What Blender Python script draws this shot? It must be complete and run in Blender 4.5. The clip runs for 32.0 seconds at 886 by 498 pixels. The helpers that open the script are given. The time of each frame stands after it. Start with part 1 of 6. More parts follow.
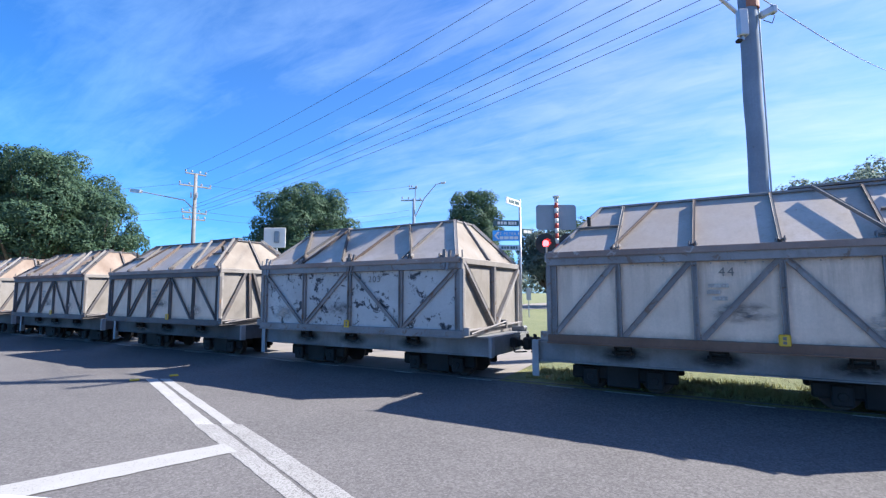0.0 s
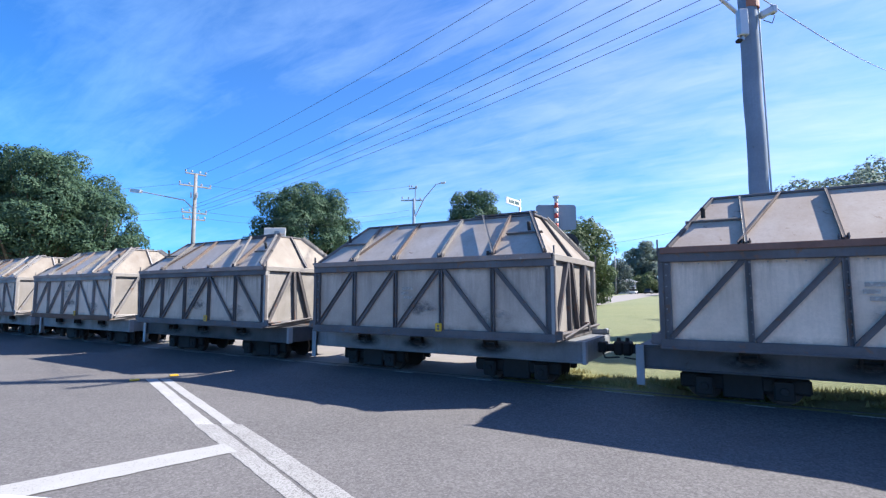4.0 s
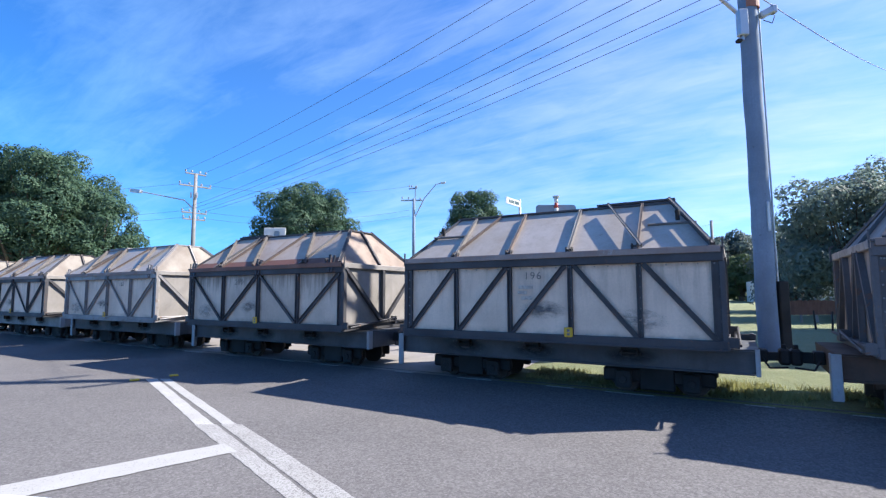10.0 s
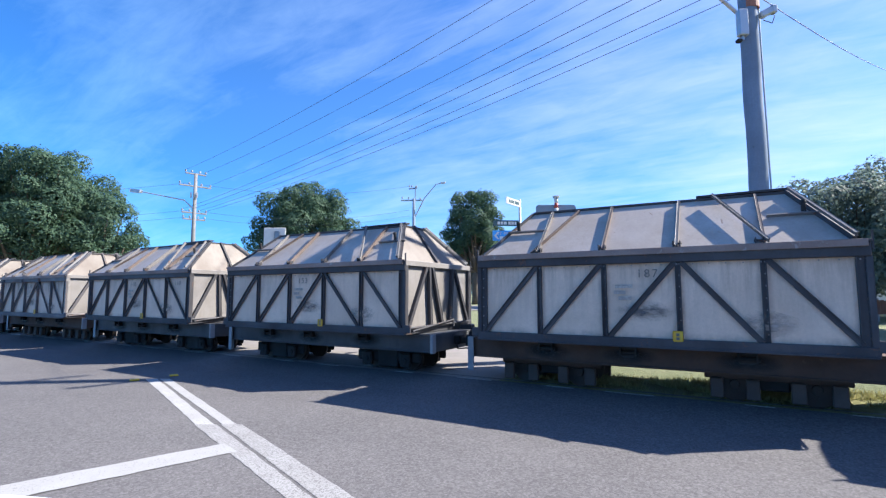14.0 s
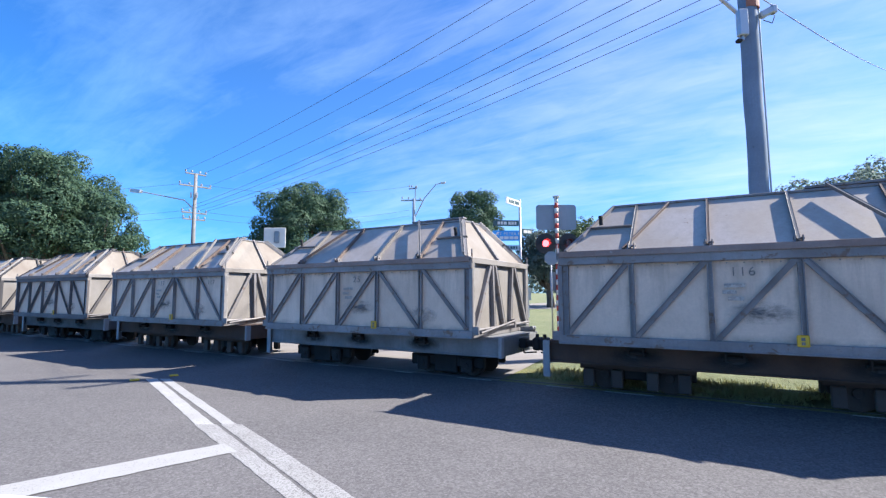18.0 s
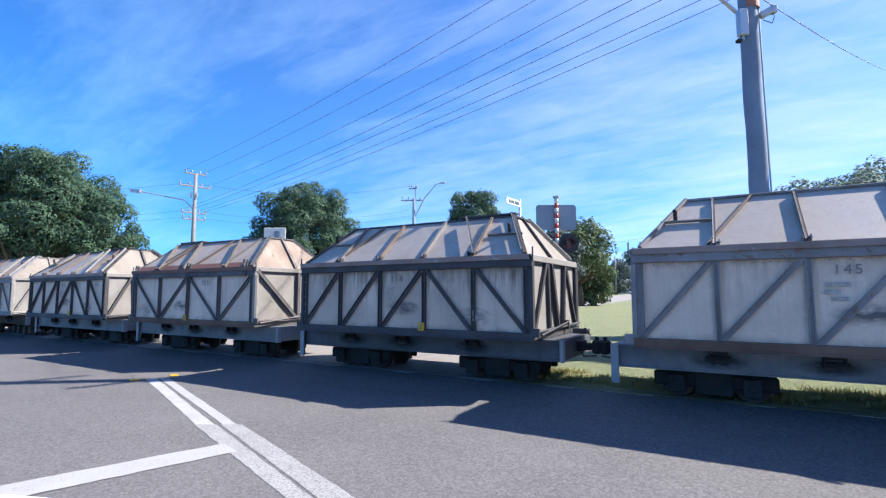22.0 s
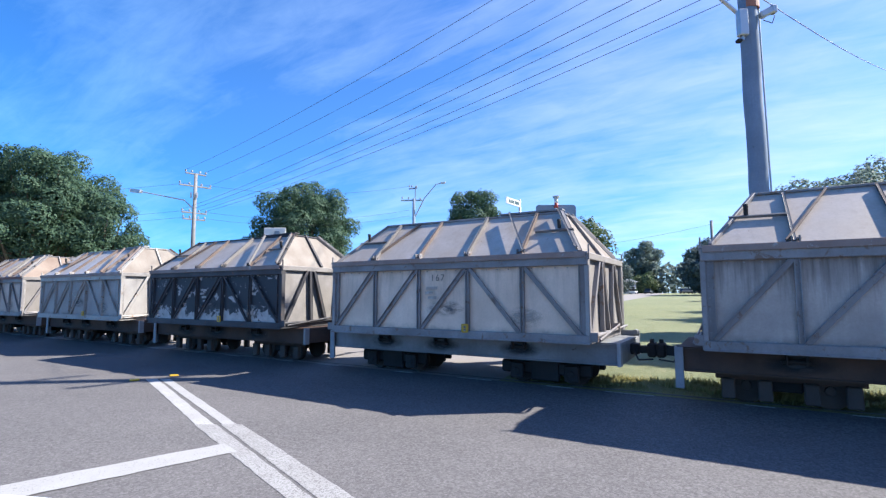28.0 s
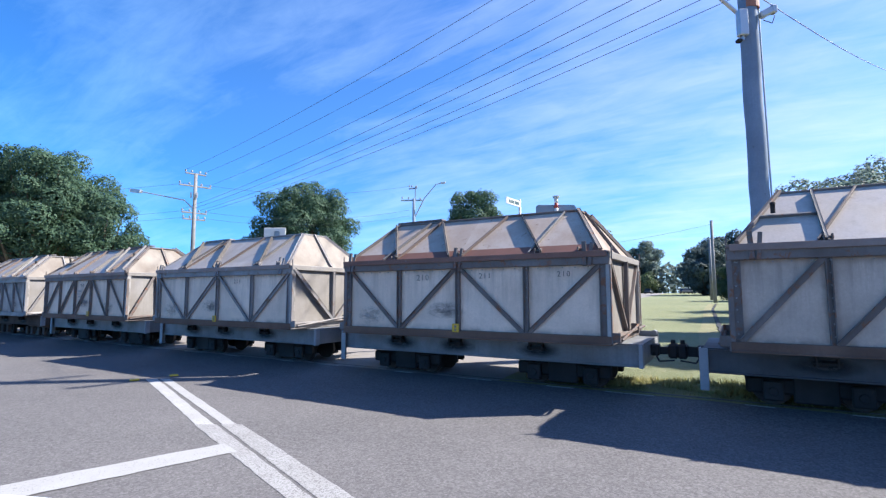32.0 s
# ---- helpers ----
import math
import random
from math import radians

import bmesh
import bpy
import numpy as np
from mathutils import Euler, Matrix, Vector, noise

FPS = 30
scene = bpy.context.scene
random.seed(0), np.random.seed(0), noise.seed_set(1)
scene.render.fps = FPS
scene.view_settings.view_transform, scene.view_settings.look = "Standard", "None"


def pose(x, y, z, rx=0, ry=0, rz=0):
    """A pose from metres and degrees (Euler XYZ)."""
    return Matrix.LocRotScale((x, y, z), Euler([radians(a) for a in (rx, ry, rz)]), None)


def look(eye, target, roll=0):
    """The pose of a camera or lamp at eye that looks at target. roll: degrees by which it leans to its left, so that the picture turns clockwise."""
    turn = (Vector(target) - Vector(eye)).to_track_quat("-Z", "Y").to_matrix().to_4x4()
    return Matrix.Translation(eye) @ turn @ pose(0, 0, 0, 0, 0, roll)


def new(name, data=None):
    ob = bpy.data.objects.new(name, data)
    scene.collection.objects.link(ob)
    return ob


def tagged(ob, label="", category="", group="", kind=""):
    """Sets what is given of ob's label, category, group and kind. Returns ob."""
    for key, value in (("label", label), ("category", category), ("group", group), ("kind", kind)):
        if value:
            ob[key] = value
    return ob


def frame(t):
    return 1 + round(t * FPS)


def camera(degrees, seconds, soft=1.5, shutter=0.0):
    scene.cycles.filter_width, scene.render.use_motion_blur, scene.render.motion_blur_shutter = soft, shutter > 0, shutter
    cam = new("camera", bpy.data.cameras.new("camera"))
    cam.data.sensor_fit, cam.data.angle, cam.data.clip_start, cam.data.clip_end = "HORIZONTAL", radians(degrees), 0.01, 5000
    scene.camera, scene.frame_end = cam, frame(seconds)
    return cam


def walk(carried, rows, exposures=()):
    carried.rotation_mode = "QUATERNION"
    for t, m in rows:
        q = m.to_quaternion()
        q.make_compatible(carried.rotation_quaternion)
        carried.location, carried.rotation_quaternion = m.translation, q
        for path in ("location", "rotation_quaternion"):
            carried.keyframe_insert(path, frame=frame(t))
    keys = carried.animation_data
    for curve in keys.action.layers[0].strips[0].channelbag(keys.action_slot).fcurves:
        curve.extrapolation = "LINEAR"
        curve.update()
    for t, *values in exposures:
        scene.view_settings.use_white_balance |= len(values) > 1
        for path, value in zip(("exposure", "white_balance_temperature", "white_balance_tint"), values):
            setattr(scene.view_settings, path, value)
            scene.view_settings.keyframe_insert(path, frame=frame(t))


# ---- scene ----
cam = camera(84.0, 32.0, soft=1.3)
EYE = 1.4
walk(cam, [(0.0, pose(0, 0, EYE, 95.2, 0.1, 0)), (32.0, pose(0, 0, EYE, 95.2, 0.1, 0))],
     exposures=((0.0, 1.3), (32.0, 1.3)))

# ---- the track's own frame: s along it (to the viewer's right), a across it, away from the eye ----
TURN = -30.57
AX = Vector((math.cos(radians(TURN)), math.sin(radians(TURN)), 0))
AY = Vector((-AX.y, AX.x, 0))
LAT = 8.78            # the track's middle
PITCH = 6.62          # from wagon to wagon


def on_track(s, a, z=0.0):
    return AX * s + AY * a + Vector((0, 0, z))


# ---- world and sun ----
SUN = Vector((1.126, 0.136, 1.0))
world = bpy.data.worlds.new("sky")
scene.world = world
world.use_nodes = True
wn, wl = world.node_tree.nodes, world.node_tree.links
sky = wn.new("ShaderNodeTexSky")
sky.sky_type = "NISHITA"
sky.sun_disc = False
sky.sun_elevation = math.atan2(SUN.z, math.hypot(SUN.x, SUN.y))
sky.sun_rotation = math.atan2(SUN.x, SUN.y)
sky.air_density, sky.dust_density, sky.ozone_density = 1.0, 0.2, 3.5
tc = wn.new("ShaderNodeTexCoord")
sep = wn.new("ShaderNodeSeparateXYZ")
wl.new(tc.outputs["Generated"], sep.inputs[0])
lift = wn.new("ShaderNodeMath")
lift.operation = "ADD"
lift.inputs[1].default_value = 0.16
wl.new(sep.outputs["Z"], lift.inputs[0])
flat = wn.new("ShaderNodeVectorMath")
flat.operation = "DIVIDE"
comb = wn.new("ShaderNodeCombineXYZ")
for i in range(3):
    wl.new(lift.outputs[0], comb.inputs[i])
wl.new(tc.outputs["Generated"], flat.inputs[0])
wl.new(comb.outputs[0], flat.inputs[1])
turned = wn.new("ShaderNodeVectorRotate")
turned.rotation_type = "Z_AXIS"
turned.inputs["Angle"].default_value = radians(33)
wl.new(flat.outputs[0], turned.inputs["Vector"])


def cirrus(stretch, scale, detail, rough, dist):
    """One layer of high cloud, drawn out along the wind."""
    mp = wn.new("ShaderNodeMapping")
    mp.inputs["Scale"].default_value = (*stretch, 0.0)
    wl.new(turned.outputs[0], mp.inputs[0])
    x = wn.new("ShaderNodeTexNoise")
    x.inputs["Scale"].default_value = scale
    x.inputs["Detail"].default_value = detail
    x.inputs["Roughness"].default_value = rough
    x.inputs["Distortion"].default_value = dist
    wl.new(mp.outputs[0], x.inputs[0])
    return x.outputs[0]


def weigh(value, factor, plus):
    x = wn.new("ShaderNodeMath")
    x.operation = "MULTIPLY_ADD"
    x.inputs[1].default_value = factor
    wl.new(value, x.inputs[0])
    if isinstance(plus, float):
        x.inputs[2].default_value = plus
    else:
        wl.new(plus, x.inputs[2])
    return x.outputs[0]


cloud = weigh(cirrus((0.55, 0.9), 1.3, 4, 0.5, 0.3), 0.55, 0.0)
cloud = weigh(cirrus((0.42, 2.1), 1.7, 9, 0.62, 0.6), 0.3, cloud)
cloud = weigh(cirrus((1.1, 2.2), 3.6, 7, 0.65, 0.8), 0.15, cloud)
cramp = wn.new("ShaderNodeValToRGB")
cramp.color_ramp.elements[0].position, cramp.color_ramp.elements[1].position = 0.455, 0.7
cramp.color_ramp.elements[0].color = (0, 0, 0, 1)
cramp.color_ramp.elements[1].color = (0.37, 0.37, 0.37, 1)
veil = wn.new("ShaderNodeMix")
veil.data_type = "RGBA"
veil.inputs["B"].default_value = (6.2, 7.9, 9.8, 1)
wl.new(cramp.outputs[0], veil.inputs["Factor"])
tint = wn.new("ShaderNodeMix")
tint.data_type, tint.blend_type = "RGBA", "MULTIPLY"
tint.inputs["Factor"].default_value = 1.0
tint.inputs["B"].default_value = (0.53, 0.95, 1.34, 1)
low = wn.new("ShaderNodeMapRange")
low.inputs["From Min"].default_value, low.inputs["From Max"].default_value = 0.0, 0.35
wl.new(sep.outputs["Z"], low.inputs[0])
band = wn.new("ShaderNodeMix")
band.data_type = "RGBA"
band.inputs["A"].default_value = (0.33, 0.765, 1.31, 1)
band.inputs["B"].default_value = (0.53, 0.955, 1.39, 1)
wl.new(low.outputs[0], band.inputs["Factor"])
wl.new(band.outputs["Result"], tint.inputs["B"])
wl.new(sky.outputs[0], tint.inputs["A"])
wl.new(tint.outputs["Result"], veil.inputs["A"])
# haze brightens and whitens the sky towards the sun
toward = wn.new("ShaderNodeVectorMath")
toward.operation = "DOT_PRODUCT"
toward.inputs[1].default_value = Vector((SUN.x, SUN.y, 0)).normalized()
wl.new(tc.outputs["Generated"], toward.inputs[0])
near = wn.new("ShaderNodeMapRange")
near.inputs["From Min"].default_value, near.inputs["From Max"].default_value = -0.65, 0.65
wl.new(toward.outputs["Value"], near.inputs[0])
wl.new(weigh(near.outputs[0], 0.1, weigh(cloud, 1.0, -0.05)), cramp.inputs[0])
haze = wn.new("ShaderNodeMix")
haze.data_type = "RGBA"
haze.inputs["A"].default_value = (0.58, 0.91, 1.08, 1)
haze.inputs["B"].default_value = (1.38, 1.07, 1.08, 1)
wl.new(near.outputs[0], haze.inputs["Factor"])
glare = wn.new("ShaderNodeMix")
glare.data_type, glare.blend_type = "RGBA", "MULTIPLY"
glare.inputs["Factor"].default_value = 1.0
wl.new(veil.outputs["Result"], glare.inputs["A"])
wl.new(haze.outputs["Result"], glare.inputs["B"])
bg = wn["Background"]
bg.inputs["Strength"].default_value = 0.073
wl.new(glare.outputs["Result"], bg.inputs["Color"])
sun = new("sun", bpy.data.lights.new("sun", "SUN"))
sun.data.energy, sun.data.angle, sun.data.color = 5.0, radians(0.6), (1.0, 0.96, 0.9)
sun.matrix_world = look(SUN * 40, (0, 0, 0))


# ---- materials ----
class Nodes:
    """A small helper to write node materials."""

    def __init__(self, name, rough=0.7, metal=0.0):
        self.m = bpy.data.materials.new(name)
        self.m.use_nodes = True
        self.t = self.m.node_tree
        self.b = self.t.nodes["Principled BSDF"]
        self.b.inputs["Roughness"].default_value = rough
        self.b.inputs["Metallic"].default_value = metal
        self.coord = None

    def n(self, kind):
        return self.t.nodes.new(kind)

    def l(self, a, b):
        self.t.links.new(a, b)

    def place(self, scale=(1, 1, 1), loose=True):
        """Object coordinates, shifted from thing to thing."""
        c = self.n("ShaderNodeTexCoord")
        mp = self.n("ShaderNodeMapping")
        mp.inputs["Scale"].default_value = scale
        self.l(c.outputs["Object"], mp.inputs[0])
        if loose:
            o = self.n("ShaderNodeObjectInfo")
            mul = self.n("ShaderNodeMath")
            mul.operation = "MULTIPLY"
            mul.inputs[1].default_value = 57.0
            self.l(o.outputs["Random"], mul.inputs[0])
            self.l(mul.outputs[0], mp.inputs["Location"])
        return mp.outputs[0]

    def noise(self, where, scale, detail=4.0, rough=0.55, dist=0.0):
        x = self.n("ShaderNodeTexNoise")
        x.inputs["Scale"].default_value = scale
        x.inputs["Detail"].default_value = detail
        x.inputs["Roughness"].default_value = rough
        x.inputs["Distortion"].default_value = dist
        self.l(where, x.inputs[0])
        return x.outputs[0]

    def ramp(self, fac, a, b, ca=0.0, cb=1.0):
        r = self.n("ShaderNodeMapRange")
        r.inputs["From Min"].default_value, r.inputs["From Max"].default_value = a, b
        r.inputs["To Min"].default_value, r.inputs["To Max"].default_value = ca, cb
        self.l(fac, r.inputs[0])
        return r.outputs[0]

    def mix(self, fac, a, b, kind="MIX"):
        x = self.n("ShaderNodeMix")
        x.data_type, x.blend_type = "RGBA", kind
        if isinstance(fac, float):
            x.inputs["Factor"].default_value = fac
        else:
            self.l(fac, x.inputs["Factor"])
        for key, v in (("A", a), ("B", b)):
            if isinstance(v, tuple):
                x.inputs[key].default_value = (*v, 1)
            else:
                self.l(v, x.inputs[key])
        return x.outputs["Result"]

    def color(self, c):
        if isinstance(c, tuple):
            self.b.inputs["Base Color"].default_value = (*c, 1)
        else:
            self.l(c, self.b.inputs["Base Color"])

    def bump(self, h, strength=0.3, dist=0.01):
        x = self.n("ShaderNodeBump")
        x.inputs["Strength"].default_value, x.inputs["Distance"].default_value = strength, dist
        self.l(h, x.inputs["Height"])
        self.l(x.outputs[0], self.b.inputs["Normal"])

    def rough(self, fac, a, b):
        self.l(self.ramp(fac, 0.3, 0.7, a, b), self.b.inputs["Roughness"])


def worn(name, base, stain, speck, rough=0.6, metal=0.0, amount=0.55, speck_at=0.62, streak=0.4, bump=0.15, fine=30.0, drip=0.0, patch_size=5.5):
    """Painted or bare sheet: broad stains, streaks running down from the upper edge and specks of the layer below."""
    k = Nodes(name, rough, metal)
    if name.startswith(("panel", "frame", "end_")):
        k.b.inputs["Specular IOR Level"].default_value = 0.16
    p = k.place()
    pz = k.place((3.5, 3.5, 0.35))
    broad = k.noise(p, 1.6, 5)
    runs = k.noise(pz, 3.0, 5, 0.6)
    small = k.noise(p, fine, 4, 0.7)
    patch = k.noise(p, patch_size, 8, 0.7, 0.6)
    c = k.mix(k.ramp(broad, 0.45 - 0.2 * amount, 0.75), base, stain)
    c = k.mix(k.ramp(runs, 0.5, 0.8, 0.0, streak), c, stain)
    if drip:
        gen = k.n("ShaderNodeTexCoord")
        z = k.n("ShaderNodeSeparateXYZ")
        k.l(gen.outputs["Generated"], z.inputs[0])
        thin = k.noise(k.place((4.0, 4.0, 0.4)), 1.6, 6, 0.7)
        mul = k.n("ShaderNodeMath")
        mul.operation = "MULTIPLY"
        if drip > 0.9:
            # heavy soot runs, thinning out downwards
            high = k.n("ShaderNodeMath")
            high.operation = "MULTIPLY_ADD"
            high.inputs[1].default_value = 0.5
            k.l(z.outputs["Z"], high.inputs[0])
            k.l(k.noise(k.place((5.0, 5.0, 0.3)), 2.2, 5, 0.65), high.inputs[2])
            k.l(k.ramp(high.outputs[0], 0.78 if drip > 0.97 else 0.84, 1.1), mul.inputs[0])
            mul.inputs[1].default_value = 0.9
        else:
            k.l(k.ramp(thin, 0.46, 0.62), mul.inputs[0])
            k.l(k.ramp(z.outputs["Z"], 0.1, 1.0, 0.0, drip), mul.inputs[1])
        c = k.mix(mul.outputs[0], c, tuple(v * (0.22 if drip > 0.9 else 0.45) for v in stain))
        # edge shade beside the frames painted dark, with rust and dirt, broken up
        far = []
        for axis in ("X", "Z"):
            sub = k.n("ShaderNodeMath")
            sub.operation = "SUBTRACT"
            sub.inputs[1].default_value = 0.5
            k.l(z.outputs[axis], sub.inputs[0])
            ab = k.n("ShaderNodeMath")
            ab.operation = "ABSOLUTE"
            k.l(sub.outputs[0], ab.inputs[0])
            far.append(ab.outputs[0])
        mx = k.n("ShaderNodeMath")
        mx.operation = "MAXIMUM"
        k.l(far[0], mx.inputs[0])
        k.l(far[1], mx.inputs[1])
        edge_dark = k.n("ShaderNodeMath")
        edge_dark.operation = "MULTIPLY"
        k.l(k.ramp(mx.outputs[0], 0.4, 0.49, 0.0, 0.8), edge_dark.inputs[0])
        k.l(k.ramp(k.noise(p, 4.0, 6, 0.7), 0.38, 0.62), edge_dark.inputs[1])
        c = k.mix(edge_dark.outputs[0], c, tuple(v * 0.5 for v in stain))
    o = k.n("ShaderNodeObjectInfo")
    c = k.mix(k.ramp(o.outputs["Random"], 0.0, 1.0, 0.0, 0.3), c, tuple(v * 0.85 for v in stain))
    c = k.mix(k.ramp(patch, speck_at, speck_at + 0.05), c, speck)
    c = k.mix(k.ramp(small, 0.35, 0.7, 0.0, 0.22), c, tuple(v * 0.6 for v in stain))
    k.color(c)
    k.bump(small, bump, 0.004)
    k.rough(broad, rough - 0.12, rough + 0.12)
    return k.m


def soft_blot(name, tone, dense=0.0):
    """A smear with a feathered, uneven rim."""
    k = Nodes(name, 0.7)
    k.color(tone)
    c = k.n("ShaderNodeTexCoord")
    mp = k.n("ShaderNodeMapping")
    mp.inputs["Location"].default_value = (-1, 0, -1)
    mp.inputs["Scale"].default_value = (2, 0, 2)
    k.l(c.outputs["Generated"], mp.inputs[0])
    ln = k.n("ShaderNodeVectorMath")
    ln.operation = "LENGTH"
    k.l(mp.outputs[0], ln.inputs[0])
    rim = k.ramp(ln.outputs["Value"], 0.15, 0.95, 1.0, 0.0)
    n = k.ramp(k.noise(k.place((1, 1, 2)), 6.0, 5, 0.6), 0.35 - dense, 0.65 - dense)
    mul = k.n("ShaderNodeMath")
    mul.operation = "MULTIPLY"
    k.l(rim, mul.inputs[0])
    k.l(n, mul.inputs[1])
    tr = k.n("ShaderNodeBsdfTransparent")
    mx = k.n("ShaderNodeMixShader")
    k.l(mul.outputs[0], mx.inputs[0])
    k.l(tr.outputs[0], mx.inputs[1])
    k.l(k.b.outputs[0], mx.inputs[2])
    k.l(mx.outputs[0], k.t.nodes["Material Output"].inputs[0])
    return k.m


def peeled(name, coat, under):
    """A dark coat that has flaked off in patches, most of all along its foot."""
    k = Nodes(name, 0.6)
    p = k.place()
    gen = k.n("ShaderNodeTexCoord")
    z = k.n("ShaderNodeSeparateXYZ")
    k.l(gen.outputs["Generated"], z.inputs[0])
    foot = k.ramp(z.outputs["Z"], 0.02, 0.34, 0.2, 0.0)
    add = k.n("ShaderNodeMath")
    add.operation = "ADD"
    k.l(k.noise(p, 3.4, 7, 0.68, 0.5), add.inputs[0])
    k.l(foot, add.inputs[1])
    bare = k.mix(k.ramp(k.noise(p, 9.0, 5), 0.35, 0.7), under, tuple(v * 0.7 for v in under))
    k.color(k.mix(k.ramp(add.outputs[0], 0.57, 0.6), coat, bare))
    k.bump(k.noise(p, 22.0, 4, 0.7), 0.25, 0.004)
    return k.m


PANEL = {
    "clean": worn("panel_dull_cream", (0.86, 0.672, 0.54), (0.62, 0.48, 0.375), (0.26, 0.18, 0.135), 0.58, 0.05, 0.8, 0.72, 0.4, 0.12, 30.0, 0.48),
    "grey": worn("panel_dull_grey", (0.64, 0.51, 0.42), (0.42, 0.33, 0.265), (0.6, 0.54, 0.48), 0.58, 0.05, 0.7, 0.68, 0.6, 0.15, 30.0, 0.5),
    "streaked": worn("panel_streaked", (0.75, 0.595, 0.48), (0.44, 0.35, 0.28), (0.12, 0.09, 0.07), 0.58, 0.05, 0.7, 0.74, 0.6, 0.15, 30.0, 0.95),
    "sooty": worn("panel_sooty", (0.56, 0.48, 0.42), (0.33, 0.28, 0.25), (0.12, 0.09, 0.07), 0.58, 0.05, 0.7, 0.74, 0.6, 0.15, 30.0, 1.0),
    "peel": worn("panel_peeling", (0.54, 0.52, 0.5), (0.43, 0.41, 0.39), (0.03, 0.03, 0.04), 0.55, 0.0, 0.4, 0.545, 0.3, 0.15, 30.0, 0.0, 4.2),
    "black": peeled("panel_peeled_black", (0.022, 0.024, 0.03), (0.5, 0.46, 0.43)),
    # end and white colours lowered to offset full sun on the ends
    "end": worn("end_sheet_dimmed", (0.32, 0.3, 0.285), (0.21, 0.187, 0.165), (0.28, 0.2, 0.15), 0.58, 0.05, 0.6, 0.72, 0.5),
    "white": worn("panel_white_dimmed", (0.4, 0.38, 0.36), (0.3, 0.275, 0.255), (0.3, 0.24, 0.19), 0.58, 0.05, 0.4, 0.76, 0.3, 0.15, 30.0, 0.3),
}
FRAME = {
    "dark": worn("frame_dark_steel", (0.092, 0.092, 0.1), (0.062, 0.058, 0.06), (0.15, 0.09, 0.068), 0.6, 0.3, 0.6, 0.6, 0.5),
    "mid": worn("frame_weathered_steel", (0.158, 0.152, 0.16), (0.104, 0.094, 0.094), (0.19, 0.115, 0.085), 0.6, 0.3, 0.6, 0.58, 0.6),
    "light": worn("frame_grey_steel", (0.295, 0.285, 0.29), (0.19, 0.172, 0.165), (0.19, 0.135, 0.105), 0.55, 0.25, 0.6, 0.57, 0.6),
    "pale": worn("frame_pale_steel", (0.42, 0.405, 0.385), (0.33, 0.3, 0.27), (0.22, 0.13, 0.08), 0.55, 0.2, 0.5, 0.58, 0.6),
    "brown": worn("frame_brown_steel", (0.22, 0.195, 0.185), (0.13, 0.105, 0.092), (0.22, 0.105, 0.065), 0.65, 0.15, 0.7, 0.56, 0.6),
    "rust": worn("frame_rusty_steel", (0.23, 0.14, 0.1), (0.13, 0.08, 0.06), (0.3, 0.27, 0.24), 0.8, 0.1, 0.7, 0.68, 0.5),
}
ROOF = {
    "clean": worn("roof_sheet_cream", (0.555, 0.485, 0.43), (0.37, 0.31, 0.26), (0.22, 0.145, 0.11), 0.5, 0.2, 0.8, 0.655, 0.75),
    "rust": worn("roof_sheet_rusty", (0.54, 0.455, 0.39), (0.36, 0.27, 0.21), (0.19, 0.115, 0.08), 0.65, 0.1, 0.8, 0.62, 0.6),
    "white": worn("roof_sheet_bright", (0.64, 0.585, 0.54), (0.48, 0.41, 0.36), (0.25, 0.17, 0.12), 0.5, 0.15, 0.5, 0.7, 0.4),
}
# hips stained, and dimmed in colour because the sun strikes them full
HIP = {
    "clean": worn("hip_sheet_dimmed_stained", (0.235, 0.21, 0.18), (0.155, 0.12, 0.095), (0.16, 0.1, 0.07), 0.6, 0.1, 0.9, 0.66, 0.8, 0.15, 30.0, 0.0, 3.0),
    "rust": worn("hip_sheet_dimmed_rusty", (0.28, 0.22, 0.175), (0.17, 0.115, 0.085), (0.12, 0.07, 0.05), 0.65, 0.1, 1.0, 0.62, 0.8, 0.15, 30.0, 0.0, 3.0),
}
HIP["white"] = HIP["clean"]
CHASSIS = {
    "dark": worn("chassis_sooty_grey", (0.095, 0.1, 0.113), (0.05, 0.051, 0.055), (0.055, 0.047, 0.045), 0.65, 0.1, 0.6, 0.64, 0.6),
    "grey": worn("chassis_grey_paint", (0.27, 0.28, 0.295), (0.14, 0.14, 0.145), (0.09, 0.07, 0.06), 0.6, 0.1, 0.6, 0.66, 0.6),
    "rust": worn("chassis_rust", (0.11, 0.06, 0.04), (0.06, 0.038, 0.03), (0.14, 0.1, 0.075), 0.85, 0.0, 0.7, 0.66, 0.4),
}
RIB = worn("roof_rib_rusty", (0.175, 0.135, 0.118), (0.12, 0.086, 0.072), (0.13, 0.07, 0.05), 0.7, 0.1, 0.7, 0.6, 0.4)
TRUSS = worn("roof_truss_dark", (0.1, 0.092, 0.09), (0.07, 0.06, 0.056), (0.17, 0.1, 0.07), 0.65, 0.1, 0.7, 0.6, 0.4)
RIBGREY = worn("roof_rib_weathered", (0.205, 0.198, 0.195), (0.14, 0.125, 0.115), (0.15, 0.085, 0.06), 0.6, 0.15, 0.7, 0.6, 0.4)
LIP = {
    "clean": worn("eave_lip_weathered", (0.33, 0.25, 0.215), (0.22, 0.15, 0.125), (0.36, 0.33, 0.31), 0.65, 0.1, 0.7, 0.6, 0.5),
    "rust": worn("eave_lip_rusty", (0.24, 0.12, 0.085), (0.15, 0.075, 0.055), (0.36, 0.3, 0.26), 0.75, 0.0, 0.7, 0.64, 0.5),
}
LIP["white"] = LIP["clean"]
